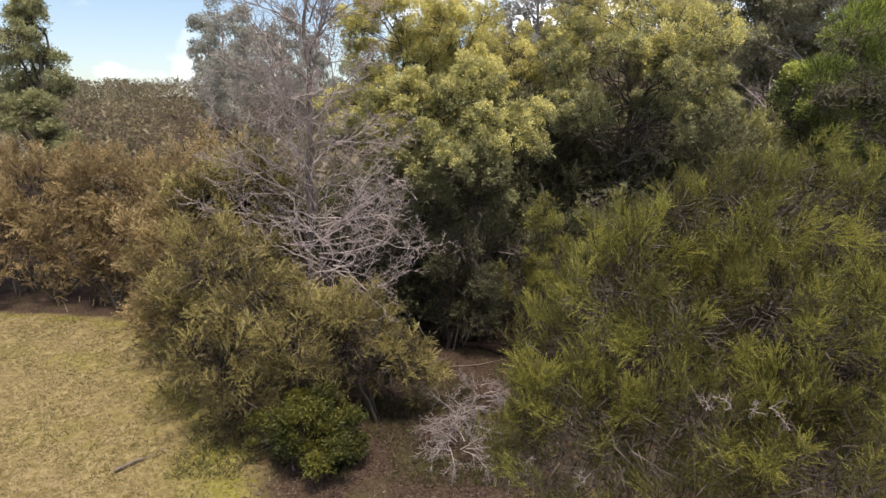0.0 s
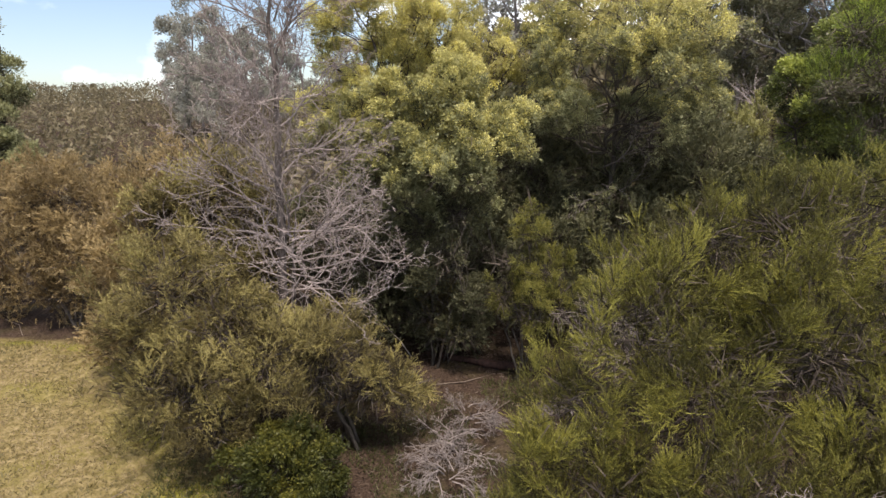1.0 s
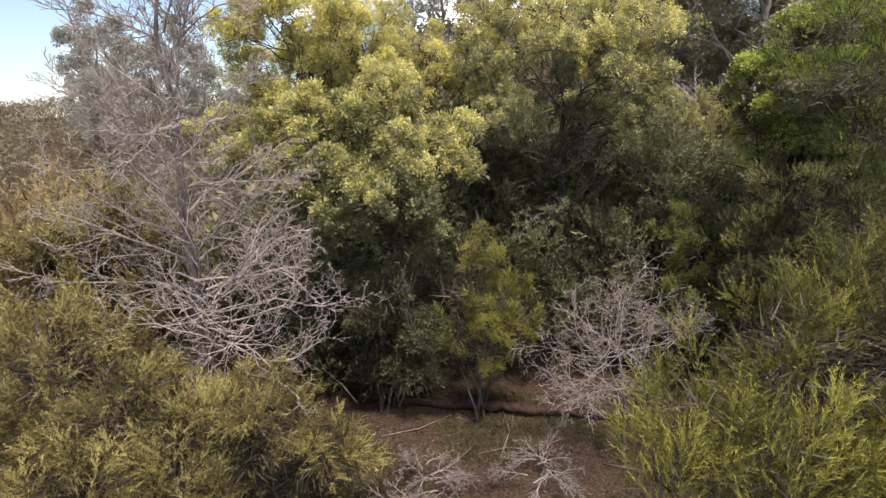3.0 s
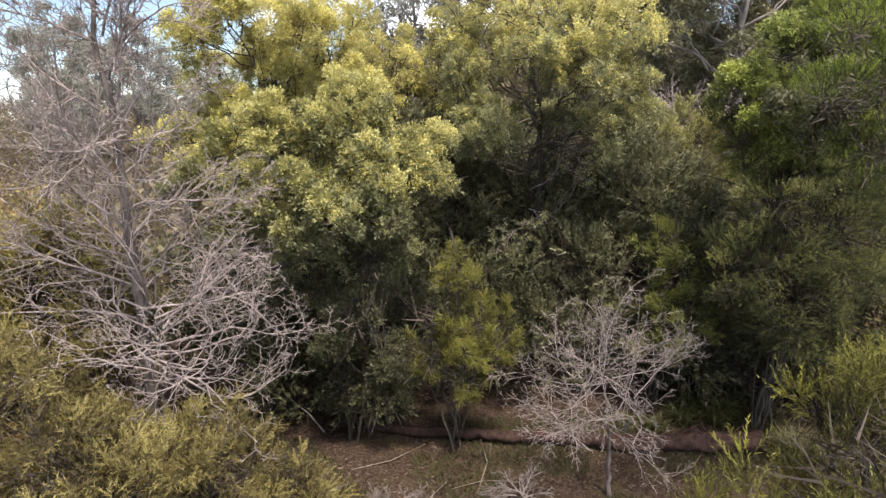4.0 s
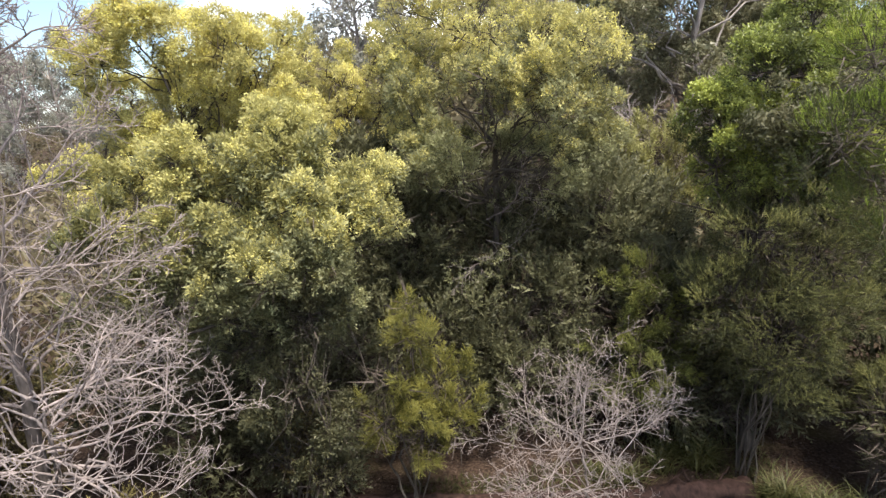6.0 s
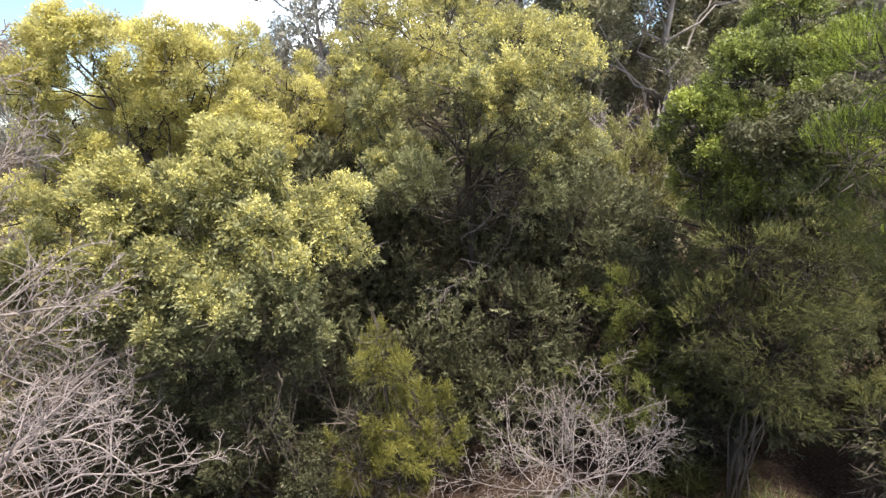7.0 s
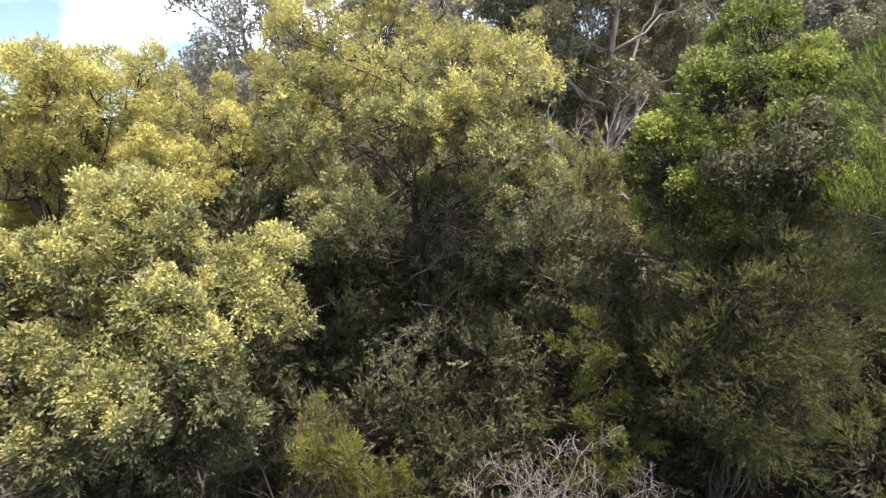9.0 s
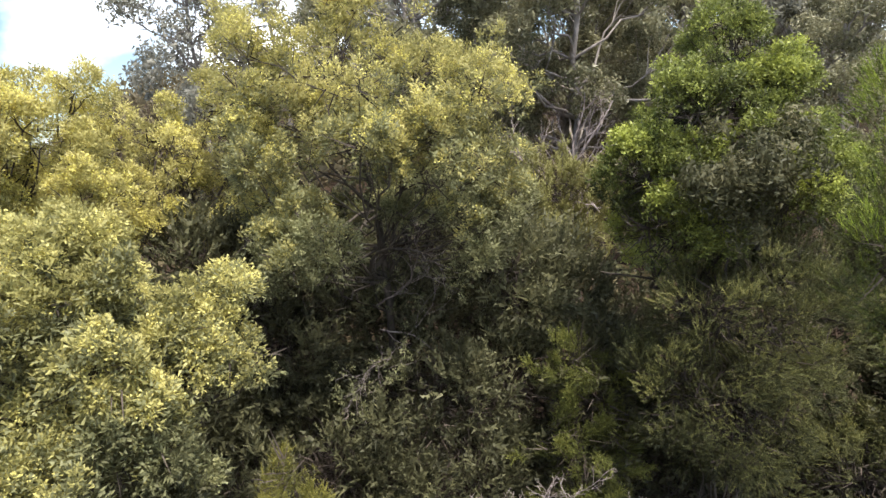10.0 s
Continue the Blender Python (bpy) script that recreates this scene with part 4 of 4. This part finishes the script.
# ---- more shade under the wattles ----
UNDER = [((3.4, 17.4, 0.6), [(3.3, 17.4, 4.4, 0.9), (4.1, 17.5, 4.5, 0.9), (3.0, 17.3, 5.3, 0.7), (3.8, 17.4, 3.4, 1.0), (5.0, 17.4, 4.0, 0.9)]), ((2.9, 15.9, 0.1), [(2.9, 15.9, 4.2, 0.8), (3.2, 15.7, 3.3, 0.9), (2.4, 15.9, 5.0, 0.6)]), ((6.6, 16.6, 0.4), [(6.6, 16.6, 4.4, 0.9), (7.4, 16.6, 4.3, 0.8)]), ((7.5, 14.9, 0.2), [(7.2, 14.8, 3.5, 0.8), (8.0, 14.9, 3.4, 0.85), (7.0, 14.6, 4.2, 0.55)]), ((3.6, 16.3, 0.1), [(3.4, 16.3, 2.6, 1.2), (4.0, 16.0, 3.6, 0.9), (2.9, 16.0, 1.5, 1.0)]), ((5.4, 16.4, 0.2), [(5.4, 16.3, 2.9, 1.25), (5.9, 16.0, 4.0, 0.9), (5.0, 15.9, 1.6, 1.0)]),
         ((7.3, 16.4, 0.4), [(7.2, 16.2, 3.0, 1.2), (7.8, 16.4, 3.6, 1.0)]), ((1.4, 16.3, 0.1), [(1.4, 16.2, 2.6, 1.2), (0.8, 15.8, 1.5, 1.0), (1.8, 15.8, 3.6, 0.9)]),
         ((-1.6, 15.6, 0), [(-1.6, 15.5, 2.2, 1.2), (-2.4, 15.2, 1.6, 1.1), (-0.8, 15.4, 3.3, 0.9)]), ((9.6, 13.4, 0.1), [(9.6, 13.4, 2.6, 1.2), (10.4, 13.2, 3.4, 1.2), (9.9, 12.7, 1.4, 1.0)]),
         ((11.6, 11.8, 0.0), [(11.6, 11.8, 2.6, 1.3), (12.2, 11.6, 3.8, 1.2), (11.2, 11.5, 1.2, 1.0)]), ((7.6, 12.9, 0.0), [(7.6, 13.0, 1.6, 1.0), (7.7, 13.3, 2.7, 0.9)]), ((8.9, 12.1, 0.0), [(8.9, 12.2, 1.4, 0.9), (9.6, 12.0, 1.9, 0.9), (8.2, 12.3, 1.0, 0.8)]), ((11.0, 9.9, 0.0), [(11.0, 9.9, 1.6, 1.1), (11.6, 9.6, 2.8, 1.1), (12.1, 10.3, 1.6, 1.0)])]
for k, (b, lobes) in enumerate(UNDER):
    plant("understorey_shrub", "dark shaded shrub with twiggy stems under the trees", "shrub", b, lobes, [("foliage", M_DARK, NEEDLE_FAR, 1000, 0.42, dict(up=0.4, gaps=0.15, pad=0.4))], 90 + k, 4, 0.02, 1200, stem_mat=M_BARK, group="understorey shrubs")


# ---- the wooded bank and the hill ----
def gum(name, label, seed, tall, lobes_n, spread, sprays, length, leaf):
    r = np.random.default_rng(seed)
    lobes = []
    for k in range(lobes_n):
        u = (k + r.uniform(0, 1)) / lobes_n
        h = tall * (0.36 + 0.62 * u)
        d = spread * math.sin(math.pi * (0.18 + 0.74 * u)) * r.uniform(0.45, 1.3)
        az = k * 2.4 + r.uniform(0, 0.9)
        q = r.uniform(0.5, 0.85) * tall / 12
        lobes += [(d * math.cos(az), d * math.sin(az), h, q), (d * math.cos(az) * 1.25, d * math.sin(az) * 1.25 + 0.2, h - 0.6 * q, q * 0.7)]
    return plant(name, label, "tree", (0, 0, 0), lobes, [("foliage", leaf, GUM, sprays, length, dict(up=0.1, gaps=0.45, rough=0.35, pad=0.34 * tall / 12, cover=1.8, loose=0.6, flat=0.6))], seed, trunk=((r.normal() * 0.4, r.normal() * 0.4, tall * 0.9), tall * 0.011), stem_mat=M_GUM, group="gum trees", limb_r=tall * 0.005)


def plant_gums(trees, spots, seed):
    r = np.random.default_rng(seed)
    for k, (x, y, s) in enumerate(spots):
        m = Matrix.LocRotScale((x, y, float(height(x, y)) - 0.1), Euler((0, 0, r.uniform(0, 6.28))), (s, s, s))
        if k < len(trees):
            trees[k].matrix_basis = m
        else:
            copy_thing(trees[k % len(trees)], m)


near_gums = [gum("gum_tree", "tall gum tree with grey-green hanging foliage on the bank", 100 + k, 12.0 + k, 14, 2.6, 3200, 0.4, M_EUC) for k in range(2)]
plant_gums(near_gums, [(12.6, 20.2, 0.9), (10.3, 24.0, 0.85), (15.5, 23.0, 0.95), (18.6, 20.8, 0.9), (15.2, 18.6, 0.6), (22.0, 18.5, 0.7), (18.5, 15.8, 0.75), (20.0, 13.2, 0.7), (13.9, 21.9, 0.8), (11.3, 21.6, 0.72), (16.9, 20.4, 0.8)], 120)
far_gums = [gum("gum_tree", "distant gum tree with thin grey-green foliage", 105 + k, 12.0 + k, 12, 3.0, 1000, 0.72, M_EUCHAZE) for k in range(2)]
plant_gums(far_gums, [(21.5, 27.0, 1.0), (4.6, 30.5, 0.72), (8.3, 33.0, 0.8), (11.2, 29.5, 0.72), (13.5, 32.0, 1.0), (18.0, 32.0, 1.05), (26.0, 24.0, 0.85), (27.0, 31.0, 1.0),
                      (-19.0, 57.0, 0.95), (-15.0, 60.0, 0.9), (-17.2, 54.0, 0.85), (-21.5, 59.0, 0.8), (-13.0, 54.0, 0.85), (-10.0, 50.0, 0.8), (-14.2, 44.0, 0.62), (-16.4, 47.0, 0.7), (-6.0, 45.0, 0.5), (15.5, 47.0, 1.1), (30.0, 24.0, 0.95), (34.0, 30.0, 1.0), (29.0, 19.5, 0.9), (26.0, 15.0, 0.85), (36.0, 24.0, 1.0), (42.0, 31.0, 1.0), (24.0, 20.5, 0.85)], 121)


def scatter_cover(name, label, category, mat, templates, spots, sizes, per, length, seed, tint_lift=0.0):
    """Low or far growth that nobody could count, as one mesh: dome-shaped clumps of sprays."""
    r = np.random.default_rng(seed)
    n = len(spots)
    i = np.repeat(np.arange(n), per)
    d = unit(r.normal(size=(len(i), 3)) + (0, 0, 0.5))
    q = sizes[i][:, None]
    p = spots[i] + d * q * r.uniform(0.7, 1.05, (len(i), 1)) * (1, 1, 1.1) + np.array([0, 0, 0.5]) * q
    a = unit(d + (0, 0, 0.5) + r.normal(size=d.shape) * 0.5)
    shade = r.normal(size=n) * 0.2
    tint = 0.42 + tint_lift + shade[i] + 0.1 * r.normal(size=len(i))
    v, t, ti = scatter_sprays(p, a, length * q[:, 0] * r.uniform(0.7, 1.3, len(i)), tint, templates, r)
    return tagged(mesh_object(name, v, t, mat, None, ti), label, category, kind="stuff")


r = np.random.default_rng(130)
x, y = r.uniform(-9, 48, 1500), r.uniform(17.5, 75, 1500)
spots = np.stack([x, y, height(x, y)], 1)
scatter_cover("bank_scrub", "grey-brown scrub over the wooded bank", "scrub", M_FAR, CLUMP, spots, r.uniform(0.5, 1.6, 1500), 10, 0.6, 131)
x, y = r.uniform(-75, 12, 1500), r.uniform(24, 125, 1500)
w = (x < -0.12 * y)
spots = np.stack([x, y, height(x, y)], 1)[w]
scatter_cover("hill_woodland", "distant olive-brown bush covering the low hill", "woodland", M_FAR, CLUMP, spots, r.uniform(0.8, 1.9, len(spots)), 24, 0.34, 132)


# ---- fallen wood ----
def fallen(name, label, points, radii, seed, mat, sides=12, knobs=0.28):
    """A lying trunk or stick with an uneven round section and closed ends."""
    r = np.random.default_rng(seed)
    pts, radii = np.array(points, float), np.array(radii, float)
    s = np.linspace(0, len(pts) - 1, 90)
    P = np.stack([np.interp(s, np.arange(len(pts)), pts[:, k]) for k in range(3)], 1)
    P += np.stack([waves(P, 1.2, seed), waves(P, 1.3, seed + 1), 0.5 * waves(P, 1.1, seed + 2)], 1) * radii.mean() * 0.35
    R = np.interp(s, np.arange(len(radii)), radii)
    P = np.concatenate([P[:1], P, P[-1:]])
    R = np.concatenate([[0.01], R, [0.01]])
    base = pts[0].copy()
    base[2] = 0
    thing = tagged(new(name), label, "log" if radii.mean() > 0.05 else "stick")
    thing.location = base
    v, t = tubes([P - base], [R], sides)
    c = np.repeat(P - base, sides, 0)
    v = c + (v - c) * (1 + knobs * waves(v, 0.3, seed + 3) + 0.6 * knobs * waves(v, 0.1, seed + 4))[:, None]
    mesh_object("bark", v, t, mat, thing, smooth=True)
    return thing


log = fallen("fallen_log", "long dark rotting log lying across the clearing", [(0.2, 13.35, 0.08), (2.2, 12.6, 0.1), (4.2, 11.95, 0.12), (6.0, 11.4, 0.15), (7.9, 11.0, 0.17)], [0.06, 0.09, 0.11, 0.15, 0.19], 140, M_LOG, 20, 0.2)
r = np.random.default_rng(141)
for k in range(6):
    s = r.uniform(0.5, 0.95)
    a = np.array([0.2 + 7.7 * s, 13.35 - 2.35 * s, 0.25]) - np.array(log.location)
    d = unit(np.array([r.normal() * 0.6, r.normal() * 0.6, 0.5 + r.uniform(0, 0.4)]))
    v, t = tubes([curve(a, a + d * r.uniform(0.25, 0.6), 0.0, 0.1, 6, r)], [np.linspace(0.025, 0.008, 6)], 6)
    mesh_object("snag", v, t, M_LOG, log, smooth=True)
fallen("fallen_stick", "grey stick leaning out of the shade", [(0.15, 13.1, 0.05), (-0.1, 13.25, 0.4), (-0.5, 13.4, 0.75)], [0.02, 0.016, 0.01], 142, M_DEADPALE, 6)
fallen("fallen_stick", "crooked brown stick lying on the mown grass", [(-4.85, 8.15, 0.03), (-4.6, 8.42, 0.04), (-4.42, 8.5, 0.05), (-4.25, 8.72, 0.06)], [0.028, 0.02, 0.014, 0.008], 143, M_STEM, 6)
for k, (x, y, a, ln) in enumerate([(1.2, 10.6, 0.4, 1.2), (-0.2, 11.4, 2.6, 1.0), (2.6, 10.9, 1.1, 1.5), (3.3, 11.0, 2.9, 1.1), (0.6, 11.9, 0.1, 1.4), (-6.6, 13.6, 2.7, 1.0), (-9.2, 14.3, 2.2, 1.3), (5.9, 10.6, 0.3, 1.0)]):
    fallen("fallen_stick", "thin grey fallen stick on the ground", [(x, y, 0.03), (x + 0.5 * ln * math.cos(a), y + 0.5 * ln * math.sin(a), 0.06), (x + ln * math.cos(a + 0.2), y + ln * math.sin(a + 0.2), 0.05)], [0.014, 0.01, 0.005], 150 + k, M_STEM, 5)


# ---- tussocks, grass and litter ----
def tussock(label, base, blades, length, seed):
    r = np.random.default_rng(seed)
    thing = tagged(new("grass_tussock"), label, "grass", "tussocks by the log")
    thing.location = base
    az, lean = r.uniform(0, 6.28, blades), r.uniform(0.15, 0.95, blades)
    d = np.stack([np.cos(az) * lean, np.sin(az) * lean, np.ones(blades)], 1)
    ln = (length * r.uniform(0.5, 1.1, blades))[:, None]
    foot = np.stack([r.normal(size=blades) * 0.1, r.normal(size=blades) * 0.1, np.zeros(blades) - 0.02], 1)
    mid = foot + unit(d) * ln * 0.6
    tip = mid + unit(d * (1, 1, 0.1)) * ln * 0.45
    side = unit(np.cross(d, (0, 0, 1.0))) * 0.009
    v = np.stack([foot - side, foot + side, mid + side, mid - side, tip], 1).reshape(-1, 3)
    k = np.arange(blades)[:, None] * 5
    t = np.concatenate([k + [0, 1, 2], k + [0, 2, 3], k + [3, 2, 4]])
    mesh_object("blade_tuft", v, t, M_TUSSOCK, thing, np.repeat(r.uniform(0.1, 0.9, blades), 5))
    return thing


for k, (x, y, n, ln) in enumerate([(7.6, 11.9, 260, 0.75), (8.2, 10.6, 240, 0.8), (8.6, 10.2, 200, 0.7), (6.9, 12.0, 160, 0.5), (6.3, 11.9, 160, 0.45), (7.2, 12.3, 160, 0.5), (5.8, 12.2, 120, 0.4), (9.2, 9.9, 200, 0.7)]):
    tussock("strappy yellow-green grass tussock beside the log", (x, y, 0), n, ln, 160 + k)


def blades_over(name, label, category, mat, x, y, length, width, lean, seed, lift=0.0):
    r = np.random.default_rng(seed)
    n = len(x)
    foot = np.stack([x, y, height(x, y) + 0.0], 1)
    az = r.uniform(0, 6.28, n)
    d = unit(np.stack([np.cos(az) * lean, np.sin(az) * lean, np.ones(n)], 1) + r.normal(size=(n, 3)) * 0.2)
    d[:, 2] = np.abs(d[:, 2])
    ln = (length * r.uniform(0.5, 1.4, n))[:, None]
    side = unit(np.cross(d, r.normal(size=(n, 3)))) * width / 2
    v = np.stack([foot - side, foot + side, foot + d * ln], 1).reshape(-1, 3)
    tint = 0.45 + lift + 0.2 * r.normal(size=n) + 0.2 * waves(foot, 1.5, seed)
    return tagged(mesh_object(name, v, np.arange(3 * n).reshape(-1, 3), mat, None, np.repeat(tint, 3)), label, category, kind="stuff")


r = np.random.default_rng(170)
x, y = r.uniform(-15, -2, 130000), r.uniform(7.0, 16.5, 130000)
w = x < field_edge(y) + 0.4 * r.normal(size=len(x)) - 0.1
blades_over("field_grass", "short dry straw-coloured grass of the mown field", "grass", M_STRAW, x[w], y[w], 0.055, 0.014, 1.3, 171)
x, y = r.uniform(-4, 9, 44000), r.uniform(8.0, 13.0, 44000)
w = waves(np.stack([x, y, 0 * x], 1), 2.2, 172) > -0.05
blades_over("clearing_grass", "sparse olive grass among the leaf litter", "grass", M_TUSSOCK, x[w], y[w], 0.13, 0.014, 0.8, 173, -0.1)
x, y = r.uniform(-5, 10, 26000), r.uniform(7.5, 15.0, 26000)
w = x > field_edge(y) - 0.3
blades_over("leaf_litter", "fallen brown leaves and bark scraps on the ground", "leaf litter", M_LITTER, x[w], y[w], 0.07, 0.035, 6.0, 174)
